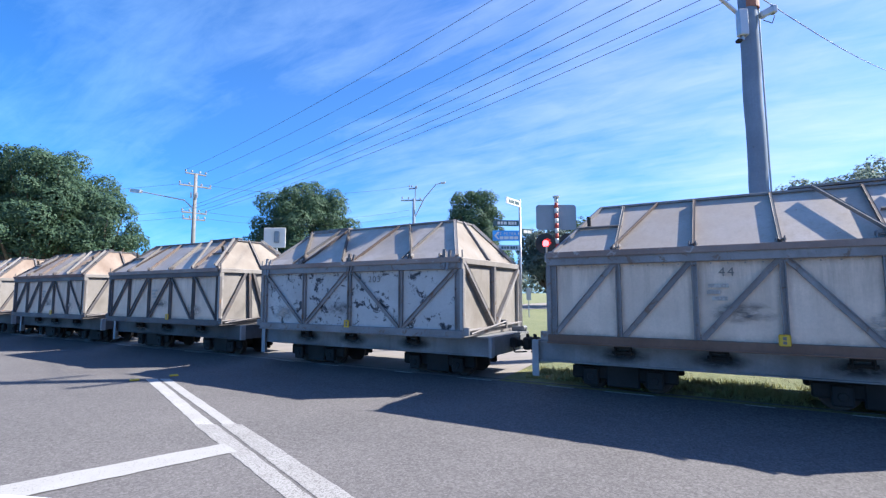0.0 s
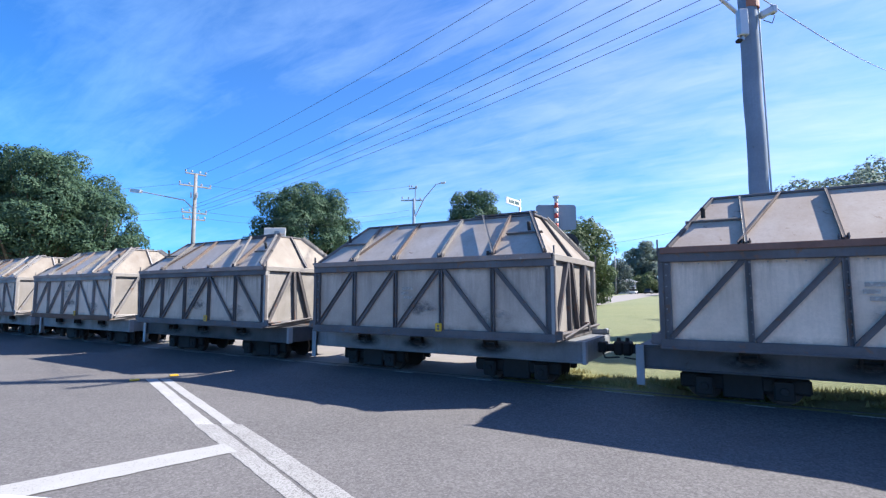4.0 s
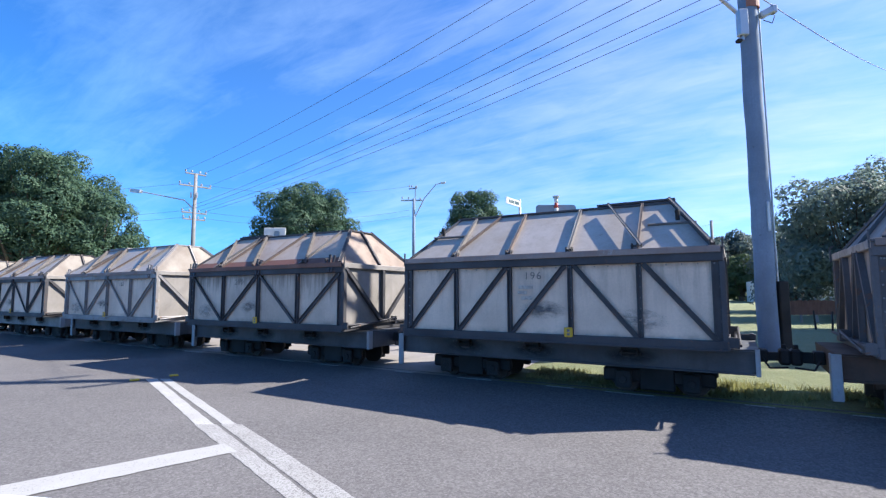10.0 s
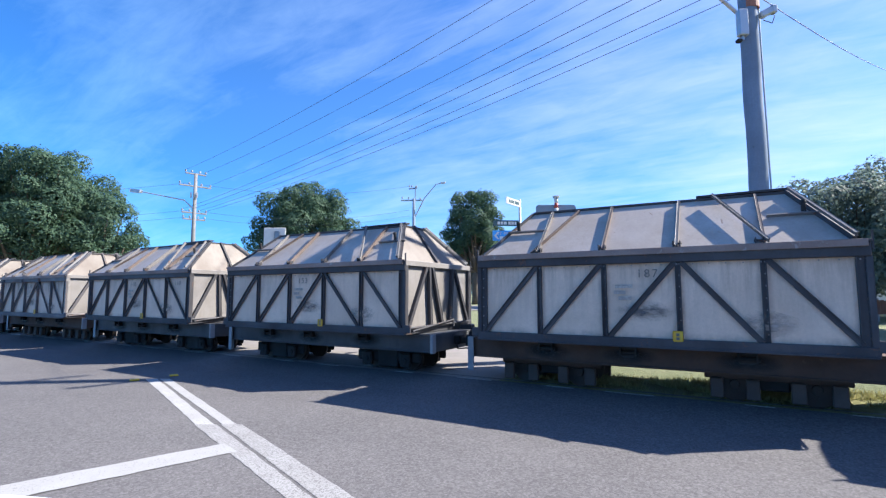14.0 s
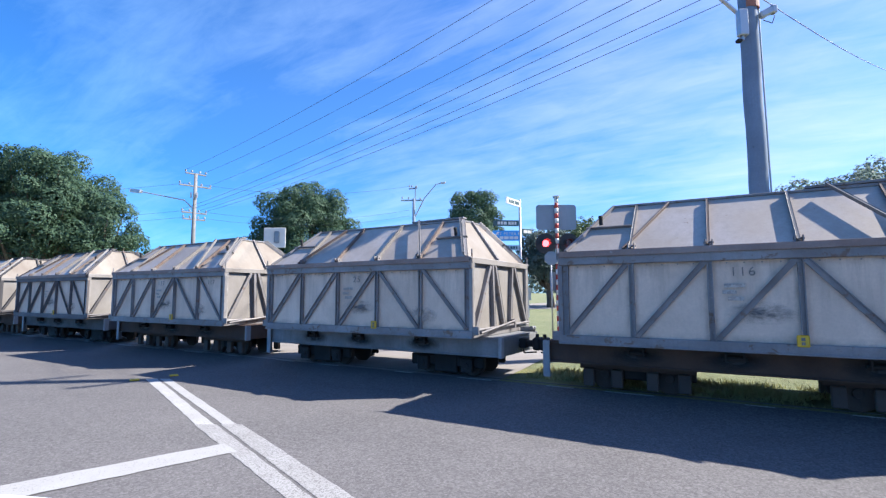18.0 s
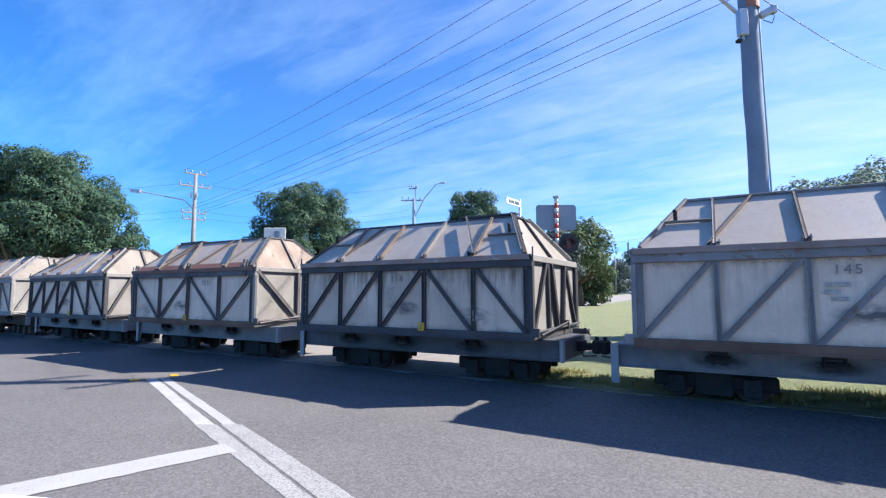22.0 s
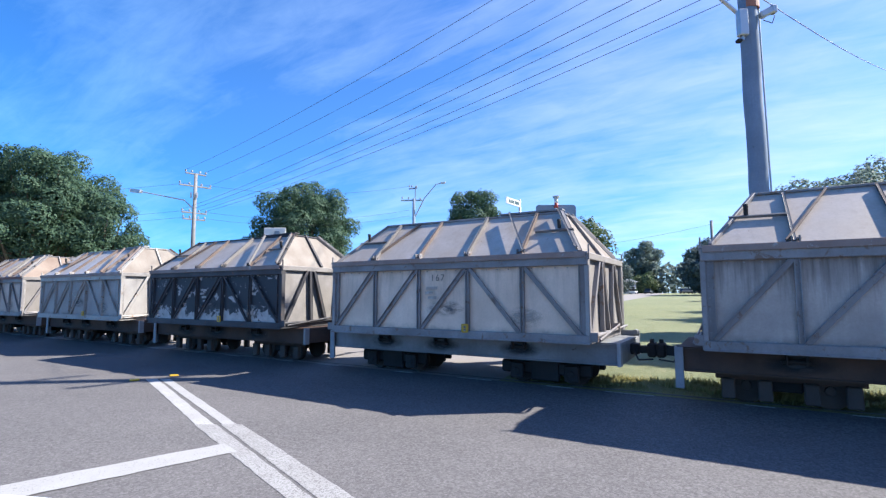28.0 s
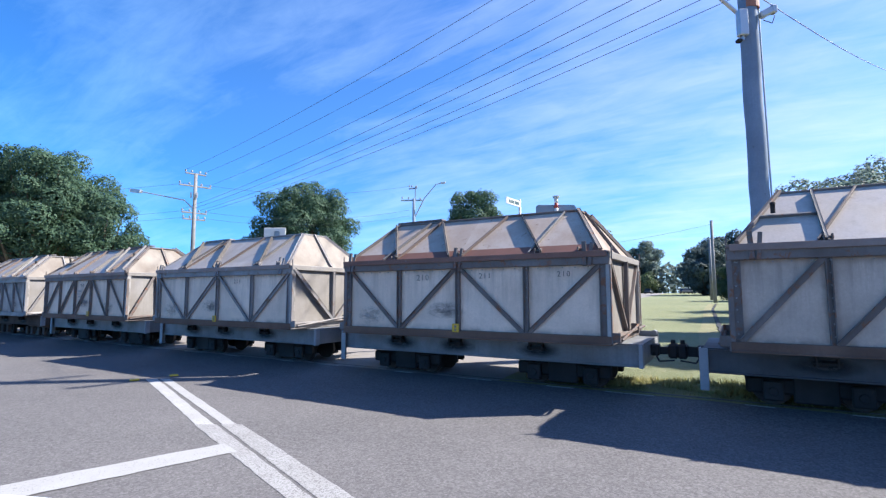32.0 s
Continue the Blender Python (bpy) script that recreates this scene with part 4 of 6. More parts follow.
    for c in (-1.62, 1.58):
        b = new("bogie", None)
        b.parent = w
        b.location = (c, 0, RAILS)
        for sgn in (-1, 1):
            def frame_side(bm):
                y0, y1 = sorted((sgn * 0.46, sgn * 0.51))
                if rusty:
                    block(bm, -0.86, 0.86, y0, y1, 0.34, 0.47, 0.01)
                else:
                    block(bm, -0.8, 0.8, y0, y1, 0.18, 0.4, 0.03)
                    block(bm, -0.25, 0.25, y0 - 0.02, y1 + 0.02, 0.08, 0.46, 0.02)
            piece("bogie_side", ("bside", sgn, rusty), frame_side, cm if rusty else GREASE, b)
            for x in (-0.48, 0.48):
                wh = piece("wheel", ("wheel", sgn), lambda bm: wheel(bm) if sgn < 0 else (wheel(bm), bmesh.ops.rotate(bm, verts=bm.verts, cent=(0, 0, 0), matrix=Matrix.Rotation(math.pi, 3, "Z"))), TYRE_STEEL, b, at=pose(x, sgn * 0.33, 0.255))
                if rusty and sgn < 0:
                    ROLLING.append((wh, x, sgn * 0.33, 0.255))
                if rusty:
                    for dx in (-0.22, 0.22):
                        piece("spring_pad", ("pad", sgn), lambda bm: block(bm, -0.085, 0.085, -0.05, 0.05, -0.14, 0.14, 0.015), PAD, b, "square rust-brown axle pad", at=pose(x + dx, sgn * 0.56, 0.22))
                else:
                    piece("axle_box", ("abox", sgn), lambda bm: (block(bm, -0.12, 0.12, -0.05, 0.05, -0.13, 0.14, 0.02), rod(bm, (0, sgn * 0.05, 0), (0, sgn * 0.07, 0), 0.06, 0.05, 12)), GREASE, b, at=pose(x, sgn * 0.56, 0.23))
        piece("bolster", ("bolster",), lambda bm: block(bm, -0.18, 0.18, -0.45, 0.45, 0.2, 0.5, 0.02), GREASE, b)


def lettering(text, size, material):
    k = ("text", text, size, material.name)
    if k not in MESHES:
        cu = bpy.data.curves.new("marking", "FONT")
        cu.body, cu.size, cu.align_x, cu.space_character = text, size, "CENTER", 1.25
        cu.extrude = 0.0015
        ob = bpy.data.objects.new("marking", cu)
        scene.collection.objects.link(ob)
        me = bpy.data.meshes.new_from_object(ob.evaluated_get(bpy.context.evaluated_depsgraph_get()))
        bpy.data.objects.remove(ob)
        me.materials.clear()
        me.materials.append(material)
        MESHES[k] = me
    return MESHES[k]


def marks(w, kind, texts, stain):
    y = -HW + 0.022
    for text, x, z, size in texts:
        ob = new("number_marking", lettering(text, size, BLACKPAINT))
        ob.parent = w
        ob.matrix_basis = pose(x, y, z, 90, 0, 0)
        tagged(ob, "black stencilled number")
    tx = 0.47 if kind == "A" else -0.02
    piece("tag", ("tag", kind), lambda bm: block(bm, tx - 0.065, tx + 0.065, -HW - 0.03, -HW - 0.018, SILLT - 0.03, SILLT + 0.115, 0.012), YELLOW, w, "yellow identification tag")
    piece("tag_mark", ("tagmark", kind), lambda bm: (block(bm, tx - 0.02, tx + 0.02, -HW - 0.034, -HW - 0.029, SILLT + 0.045, SILLT + 0.085), block(bm, tx - 0.02, tx + 0.02, -HW - 0.034, -HW - 0.029, SILLT - 0.005, SILLT + 0.03)), BLACKPAINT, w)
    if stain:
        def blot(bm):
            # a smoky smear beside the middle brace
            n = 18
            cx, cz = (0.0, 1.13) if kind == "A" else (-0.3, 1.1)
            vs = []
            for i in range(n):
                a = 2 * math.pi * i / n
                r = 1 + 0.35 * noise.noise((math.cos(a) * 1.3, math.sin(a) * 1.3, 4.2))
                vs.append(bm.verts.new((cx + math.cos(a) * 0.42 * r, -HW + 0.0235, cz + math.sin(a) * 0.17 * r)))
            bm.faces.new(vs)
            bmesh.ops.recalc_face_normals(bm, faces=bm.faces)
        piece("stain", ("stain", kind), blot, STAIN, w)
        def smudge(bm):
            n = 14
            cx, cz = (1.5, 1.0) if kind == "A" else (-1.9, 0.98)
            vs = []
            for i in range(n):
                a = 2 * math.pi * i / n
                r = 1 + 0.35 * noise.noise((math.cos(a) * 1.3, math.sin(a) * 1.3, 9.2))
                vs.append(bm.verts.new((cx + math.cos(a) * 0.34 * r, -HW + 0.0275, cz + math.sin(a) * 0.2 * r)))
            bm.faces.new(vs)
            bmesh.ops.recalc_face_normals(bm, faces=bm.faces)
        piece("smudge", ("smudge", kind), smudge, SMUDGE, w)
        if kind == "A":
            def faded(bm):
                for i, (x0, x1) in enumerate(((-0.34, -0.1), (-0.36, -0.2), (-0.3, -0.12))):
                    z = 1.5 - i * 0.085
                    block(bm, x0, x1, -HW + 0.0205, -HW + 0.0225, z - 0.025, z + 0.025)
            piece("faded_marking", ("faded",), faded, FAINT, w)


WAGONS = []
CLAMPED = (-9, 5, 18, 26)
RUSTY_SILL = (-5, -4, 14, 16, 23, 24, 25, 26)
PALE_BEAM = (-6, -5, -4, -2, 1, 11, 13, 14, 16, 17, 21, 23, 24, 25)


def wagon(k, kind, frame_kind, panel, roof_kind, rusty, texts, label, stain=True):
    w = new("sugar_wagon", None)
    w.empty_display_size = 0.3
    tagged(w, label, "rail wagon", "wagons of the train")
    fm, pm, rm = FRAME[frame_kind], PANEL[panel], ROOF[roof_kind]
    sill = FRAME["rust"] if k in RUSTY_SILL else fm
    side(w, kind, -1, fm, pm, k % 4, sill)
    side(w, kind, 1, fm, pm, k % 3, sill)
    for sgn in (-1, 1):
        # end colours offset the light: dimmed sheet sunward, grey on the shaded end
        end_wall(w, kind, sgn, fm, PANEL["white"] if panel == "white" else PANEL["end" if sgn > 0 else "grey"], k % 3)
    roof(w, kind, fm, rm, roof_kind, kind == "B" or k in CLAMPED)
    underframe(w, CHASSIS["rust" if rusty else "grey" if k in PALE_BEAM else "dark"], rusty)
    marks(w, kind, texts, stain)
    WAGONS.append((w, k))
    return w


def num(kind, *items):
    """Stencils: each as (text, bay, size); bays count from 0."""
    xs = bays(kind)
    return [(t, (xs[b] + xs[b + 1]) / 2 + dx, EAVE - 0.07 - s * 0.8, s) for t, b, s, dx in items]


A2 = lambda t: num("A", (t, 2, 0.165, -0.12), (t, 4, 0.15, 0.02))
CREAM, OLD, BROWN = "dull cream pitched-roof hopper wagon", "weathered grey pitched-roof hopper wagon", "cream hopper wagon on a rusty brown frame"
FLEET = [
    (-11, "A", "mid", "clean", "clean", False, [], CREAM),
    (-10, "A", "light", "clean", "clean", False, [], CREAM),
    (-9, "A", "mid", "clean", "rust", False, [], CREAM + " and rust on the roof"),
    (-8, "A", "mid", "clean", "rust", False, [], CREAM + " and rust on the roof"),
    (-7, "A", "mid", "clean", "clean", False, [], CREAM + " and dark uprights"),
    (-6, "B", "light", "peel", "clean", False, num("B", ("203", 2, 0.17, 0.0)), "grey hopper wagon with black patches of peeling paint"),
    (-5, "A", "light", "clean", "clean", False, A2("44"), CREAM + ", pale frame"),
    (-4, "A", "light", "clean", "clean", False, num("A", ("40", 2, 0.165, -0.1)), CREAM + ", rusty roof ribs"),
    (-3, "A", "mid", "streaked", "clean", False, num("A", ("147", 2, 0.165, -0.1)), "grey hopper wagon with dark streaks down its panels"),
    (-2, "A", "mid", "grey", "clean", False, [], OLD),
    (-1, "A", "mid", "clean", "rust", False, [], CREAM + " and rust on the roof"),
    (0, "A", "mid", "clean", "clean", False, A2("178"), CREAM + ", dark frame"),
    (1, "B", "dark", "clean", "clean", False, num("B", ("109", 0, 0.17, 0.0)), "cream hopper wagon with a heavy black frame"),
    (2, "B", "light", "clean", "clean", False, num("B", ("182", 2, 0.15, 0.15)), CREAM + ", pale frame"),
    (3, "B", "dark", "streaked", "rust", False, num("B", ("210", 1, 0.17, -0.05), ("78", 1, 0.1, -0.05)), "cream hopper wagon with a black frame and rusty eaves"),
    (4, "A", "dark", "clean", "clean", False, num("A", ("196", 2, 0.165, -0.1)), CREAM + ", black frame"),
    (5, "A", "mid", "streaked", "clean", True, num("A", ("233", 2, 0.165, -0.12)), BROWN),
    (6, "A", "dark", "clean", "clean", False, A2("110"), CREAM + ", black frame"),
    (7, "A", "dark", "clean", "clean", False, num("A", ("153", 2, 0.165, -0.1)), CREAM + ", black frame"),
    (8, "A", "dark", "clean", "clean", True, num("A", ("187", 2, 0.165, 0.1)), BROWN + ", black uprights"),
    (9, "A", "mid", "clean", "clean", False, [], CREAM),
    (10, "A", "light", "clean", "clean", True, A2("117"), BROWN + ", grey uprights"),
    (11, "A", "light", "clean", "clean", False, num("A", ("25", 2, 0.165, 0.0)), CREAM + ", pale frame"),
    (12, "A", "light", "clean", "clean", True, A2("116"), BROWN + ", grey uprights"),
    (13, "A", "dark", "clean", "clean", False, A2("94"), CREAM + ", black frame"),
    (14, "B", "mid", "clean", "rust", False, num("B", ("205", 2, 0.17, 0.08)), CREAM + " and rust at the eaves"),
    (15, "A", "dark", "streaked", "clean", False, num("A", ("118", 2, 0.165, -0.1)), CREAM + ", black frame"),
    (16, "A", "light", "clean", "clean", False, A2("145"), CREAM + ", pale frame"),
    (17, "B", "mid", "clean", "rust", False, num("B", ("107", 1, 0.17, -0.3)), CREAM + ", grey frame"),
    (18, "A", "light", "grey", "rust", True, [], BROWN + ", grey patches"),
    (19, "A", "pale", "white", "white", True, [], BROWN + ", bright panels"),
    (20, "A", "dark", "black", "clean", True, [], "hopper wagon with black peeled panels on a brown bogie frame"),
    (21, "A", "light", "clean", "clean", False, num("A", ("167", 2, 0.165, -0.1)), CREAM + ", pale frame"),
    (22, "A", "light", "sooty", "clean", True, [], "hopper wagon with dark sooty panels on a brown frame"),
    (23, "A", "brown", "clean", "clean", False, num("A", ("164", 2, 0.165, -0.1)), CREAM + ", brownish frame"),
    (24, "B", "light", "clean", "clean", False, num("B", ("211", 2, 0.14, 0.1)), CREAM + ", pale frame"),
    (25, "B", "brown", "clean", "rust", False, num("B", ("210", 1, 0.15, -0.1), ("211", 2, 0.13, -0.1), ("210", 3, 0.12, 0.0)), CREAM + ", rusty sill and eaves"),
    (26, "A", "brown", "grey", "clean", False, [], OLD),
    (27, "A", "mid", "clean", "clean", False, [], CREAM),
]
for spec in FLEET:
    wagon(*spec)


# ---- trees ----
def tree(x, y, height, radius, leaf, label, seed, trunk_h=None, leaves=9000, size=0.3, lobes=16, squash=0.8, lean=0.0, name="tree", stem=1.0, skirt=0):
    rnd = random.Random(seed)
    t = new(name, None)
    t.location = (x, y, lie(x, y))
    tagged(t, label, "tree")
    th = height * 0.35 if trunk_h is None else trunk_h
    bm = bmesh.new()
    rod(bm, (0, 0, -0.1), (lean * 0.3, 0, th), (radius * 0.09 + 0.12) * stem, (radius * 0.06 + 0.08) * stem, 10, 4, 0.15 * stem)
    part("trunk", bm, BARK, t, smooth=True)
    cz = (height + th * 0.75) / 2
    rz = (height - th * 0.75) / 2
    if th < 1.0:
        cz, rz = height * 0.42, height * 0.6
    centres = []
    for i in range(lobes):
        el = math.asin(max(-0.85, min(1.0, 1 - 1.75 * (i + 0.5) / lobes)))
        a = i * 2.39996 + rnd.uniform(-0.6, 0.6)
        f = rnd.uniform(0.56, 0.86)
        lr = rnd.uniform(0.2, 0.4) * min(1.0, 4.6 / math.sqrt(lobes))
        centres.append((Vector((lean + math.cos(a) * math.cos(el) * radius * f, math.sin(a) * math.cos(el) * radius * f, cz + math.sin(el) * rz * (f + 0.04))), radius * lr * 1.15))
    for i in range(skirt):
        # boughs hanging low all round
        a = i * 2.39996
        f = rnd.uniform(0.45, 0.9)
        centres.append((Vector((math.cos(a) * radius * f, math.sin(a) * radius * f, rnd.uniform(1.9, 3.6))), radius * rnd.uniform(0.16, 0.25)))
    centres.append((Vector((lean, 0, cz)), min(radius, rz) * 0.62))
    bm = bmesh.new()
    for c, r in centres[:lobes]:
        if rnd.random() < 0.8 and (not skirt or c.z > cz):
            mid = Vector((lean * 0.5, 0, th)).lerp(c, 0.5) + Vector((0, 0, -0.25 * rz * rnd.random()))
            rod(bm, (lean * 0.3, 0, th * 0.92), mid, (radius * 0.04 + 0.03) * stem, (radius * 0.025 + 0.02) * stem, 6)
            rod(bm, mid, c, (radius * 0.025 + 0.02) * stem, 0.02, 6)
    part("limb", bm, BARK, t, smooth=True)
    verts, faces = [], []
    total = sum(r * r for c, r in centres)
    for c, r in centres:
        for i in range(int(leaves * r * r / total)):
            d = Vector((rnd.gauss(0, 1), rnd.gauss(0, 1), rnd.gauss(0.25, 1))).normalized()
            bumpy = 1 + 0.36 * noise.noise(d * 1.9 + c) + 0.3 * noise.noise(d * 4.6 + c * 1.7)
            q = c + Vector((d.x, d.y, d.z * squash)) * r * bumpy * (rnd.random() ** 0.1)
            n = (d * 1.15 + Vector((rnd.gauss(0, 0.34), rnd.gauss(0, 0.34), rnd.gauss(0.25, 0.34)))).normalized()
            u = n.orthogonal().normalized()
            u.rotate(Matrix.Rotation(rnd.uniform(0, 6.28), 3, n))
            v = n.cross(u)
            s = size * rnd.uniform(0.6, 1.25)
            b = len(verts)
            verts += [q + u * s * 0.5, q + v * s * 0.32 + n * s * 0.06, q - u * s * 0.5, q - v * s * 0.32 + n * s * 0.06]
            faces.append((b, b + 1, b + 2, b + 3))
    me = bpy.data.meshes.new("crown")
    me.from_pydata([tuple(v) for v in verts], [], faces)
    me.materials.append(leaf)
    ob = new("crown", me)
    ob.parent = t
    return t


MANGO = "broad dense dark-green mango tree"
tree(-33.6, 40.0, 13.6, 6.9, LEAF_A, MANGO, 3, 2.4, 110000, 0.2, 74)
tree(-27.6, 39.5, 9.6, 2.7, LEAF_A, "lower dark-green tree beside the mango tree", 44, 2.0, 18000, 0.19, 24)
tree(-40.8, 42.0, 12.4, 6.4, LEAF_A, MANGO, 4, 3.0, 50000, 0.24, 50)
tree(-44.5, 70.0, 9.8, 3.4, LEAF_A, "small far rounded green tree", 5, 2.0, 4500, 0.38, 12)
tree(-12.7, 45.0, 11.9, 4.8, LEAF_A, "rounded dark-green tree behind the poles", 6, 2.4, 70000, 0.185, 56)
tree(3.8, 58.0, 14.6, 3.9, LEAF_A, "tall rounded dark-green tree", 7, 4.0, 36000, 0.21, 36)
tree(4.6, 62.0, 9.0, 4.2, LEAF_A, "lower green tree beside the tall one", 8, 2.4, 9000, 0.36, 20)
tree(10.2, 47.0, 8.0, 3.4, LEAF_D, "dark leafy tree behind the signal", 9, 1.8, 12000, 0.3, 22)
tree(13.8, 50.0, 9.0, 4.0, LEAF_B, "open grey-green spreading tree", 10, 2.4, 10000, 0.3, 20)
tree(15.8, 52.0, 5.5, 2.4, LEAF_B, "low leafy shrub tree", 11, 0.5, 6000, 0.3, 14)
tree(67.5, 165.0, 17.5, 6.2, LEAF_C, "tall open grey-green tree by the far road", 12, 4.0, 15000, 0.6, 26)
tree(65.0, 158.0, 6.0, 5.0, LEAF_B, "low green shrubs under the far tree", 13, 0.5, 6000, 0.6, 16)
tree(48.5, 138.0, 9.5, 4.5, LEAF_D, "dark leafy tree beside the far house", 27, 0.8, 9000, 0.5, 20)
for i, (x, y, h, r, n) in enumerate(((58.3, 108.0, 11.5, 6.8, 22000), (65.5, 112.0, 14.6, 7.6, 26000), (73.5, 114.0, 14.4, 7.8, 22000))):
    tree(x, y, h, r, LEAF_D, "broad dark-green tree standing beyond the far road", 20 + i, 0.2, n, 0.55, 40, stem=0.6)
tree(38.6, 64.0, 6.4, 2.6, LEAF_B, "leafy mid-green tree beside the white fence", 29, 0.7, 15000, 0.27, 26)
tree(42.6, 62.0, 8.2, 3.4, LEAF_D, "dark leafy tree behind the fence", 30, 0.7, 12000, 0.3, 24)
tree(22.9, 27.0, 8.5, 4.3, LEAF_C, "spreading grey-green shade tree on the grass", 31, 1.05, 32000, 0.22, 56, stem=0.45, skirt=26)
tree(28.4, 28.0, 10.2, 5.0, LEAF_C, "large grey-green shade tree on the grass", 32, 1.05, 32000, 0.24, 60, stem=0.45, skirt=28)
tree(25.8, 36.0, 6.6, 3.4, LEAF_D, "smaller dark tree in the shade of the grey-green trees", 33, 0.6, 12000, 0.25, 24)
# trees out of view, added to cast shade on the grass and pole
tree(20.6, 17.2, 13.6, 2.9, LEAF_C, "tall unseen grey-green tree, added to shade the grass by the pole", 34, 5.0, 30000, 0.25, 30)

tree(17.0, 12.9, 12.0, 2.4, LEAF_C, "tall unseen grey-green tree near the line, added to shade the pole", 36, 4.6, 20000, 0.27, 30)
tree(25.4, 17.9, 13.4, 3.3, LEAF_C, "tall unseen grey-green tree added to shade the edge of the grass", 35, 5.0, 26000, 0.27, 30)

# distant woods along the horizon
rnd = random.Random(5)
verts, faces = [], []
for i in range(22000):
    a = rnd.uniform(-0.95, 1.05)
    d = 185 + 25 * noise.noise((a * 6, 2.0, 0))
    top = 8.5 + 3.5 * noise.noise((a * 23, 0.3, 5)) + 2.0 * noise.noise((a * 70, 1.3, 9))
    z = rnd.random() ** 0.8 * top
    d += rnd.uniform(-6, 6) * math.sqrt(max(0.05, 1 - (z / top) ** 2))
    c = Vector((math.sin(a) * d, math.cos(a) * d, z + lie(math.sin(a) * d, math.cos(a) * d)))
    u = Vector((rnd.gauss(0, 1), rnd.gauss(0, 1), rnd.gauss(0, 1))).normalized()
    v = u.orthogonal().normalized()
    s = rnd.uniform(0.5, 1.1)
    n = len(verts)
    verts += [tuple(c + u * s), tuple(c + v * s * 0.7), tuple(c - u * s), tuple(c - v * s * 0.7)]
    faces.append((n, n + 1, n + 2, n + 3))
me = bpy.data.meshes.new("far_woods")
me.from_pydata(verts, [], faces)
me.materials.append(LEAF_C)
tagged(new("far_woods", me), "belt of distant trees on the horizon, leaves coloured for haze", "trees", kind="stuff")


# ---- poles and wires ----
def pole_base(name, x, y, label, category="power pole"):
    p = new(name, None)
    p.location = (x, y, lie(x, y) + 0.03)
    return tagged(p, label, category)


def insulator(parent, x, y, z, r=0.05):
    bm = bmesh.new()
    rod(bm, (x, y, z), (x, y, z + 0.1), 0.02, None, 6)
    rod(bm, (x, y, z + 0.08), (x, y, z + 0.14), r, r * 0.8, 8)
    rod(bm, (x, y, z + 0.15), (x, y, z + 0.22), r * 0.8, r * 0.5, 8)
    part("insulator", bm, CERAMIC, parent)


big = pole_base("power_pole", 7.6, 11.61, "thick grey timber power pole standing in the grass")
big.location.z = -0.098
big.scale = (1.07, 1.07, 1.07)
bm = bmesh.new()
rod(bm, (0.0, 0, -0.34), (-0.06, 0, 13.4), 0.206, 0.176, 24, 30, 0.02)
part("shaft", bm, TIMBER, big, smooth=True)
bm = bmesh.new()
rod(bm, (0, 0, 7.93), (0, 0, 8.7), 0.21, 0.207, 20)
part("band", bm, ORANGE, big, "rust-orange protective band")
bm = bmesh.new()
block(bm, -0.42, -0.21, -0.3, -0.14, 7.18, 7.8, 0.02)
rod(bm, (-0.32, -0.22, 7.18), (-0.32, -0.22, 7.08), 0.03, None, 8)
part("junction_box", bm, GALV, big, "grey metal junction box")
bm = bmesh.new()
block(bm, -0.46, -0.34, -0.26, -0.14, 7.04, 7.12, 0.02)
part("bracket", bm, GREASE, big)
bm = bmesh.new()
bar(bm, (0.12, -0.18, 7.68), (0.4, -0.2, 7.82), 0.15, 0.16, (0, 0, 1), 0.03)
block(bm, 0.34, 0.48, -0.28, -0.12, 7.72, 7.92, 0.03)
part("flood_lamp", bm, GALV, big, "small grey flood lamp")
bm = bmesh.new()
rod(bm, (0.2, -0.16, 7.6), (0.38, -0.2, 7.5), 0.01, None, 6)
rod(bm, (0.38, -0.2, 7.5), (0.46, -0.18, 7.7), 0.01, None, 6)
part("cable_loop", bm, WIRE, big)
bm = bmesh.new()
rod(bm, (-0.17, -0.1, 7.64), (-1.6, -0.3, 8.75), 0.045, 0.035, 10)
part("lamp_arm", bm, GALV, big, "slanted galvanised street lamp arm")
bm = bmesh.new()
bar(bm, (-1.5, -0.3, 8.7), (-2.2, -0.38, 8.95), 0.24, 0.12, (0, 0, 1), 0.04)
part("lamp_head", bm, GALV, big)
for z, half in ((13.1, 1.2), (11.0, 1.2), (8.75, 1.1)):
    bm = bmesh.new()
    bar(bm, (-0.71 * half, -0.70 * half, z), (0.71 * half, 0.70 * half, z), 0.1, 0.12, (0, 0, 1), 0.01)
    part("crossarm", bm, PALETIMBER, big)
bm = bmesh.new()
block(bm, -0.02, 0.04, -0.24, -0.19, 2.75, 3.4, 0.01)
part("cable_guard", bm, GALV, big, "narrow pale cable guard")
bm = bmesh.new()
block(bm, 0.2, 0.42, -0.14, 0.14, -0.3, 1.66, 0.02)
part("conduit_cover", bm, GREASE, big, "dark conduit cover")

bm = bmesh.new()
rod(bm, (0.235, -0.05, 1.66), (0.18, -0.05, 8.4), 0.02, 0.018, 8)
part("conduit", bm, GALV, big, "thin pale conduit up the pole")

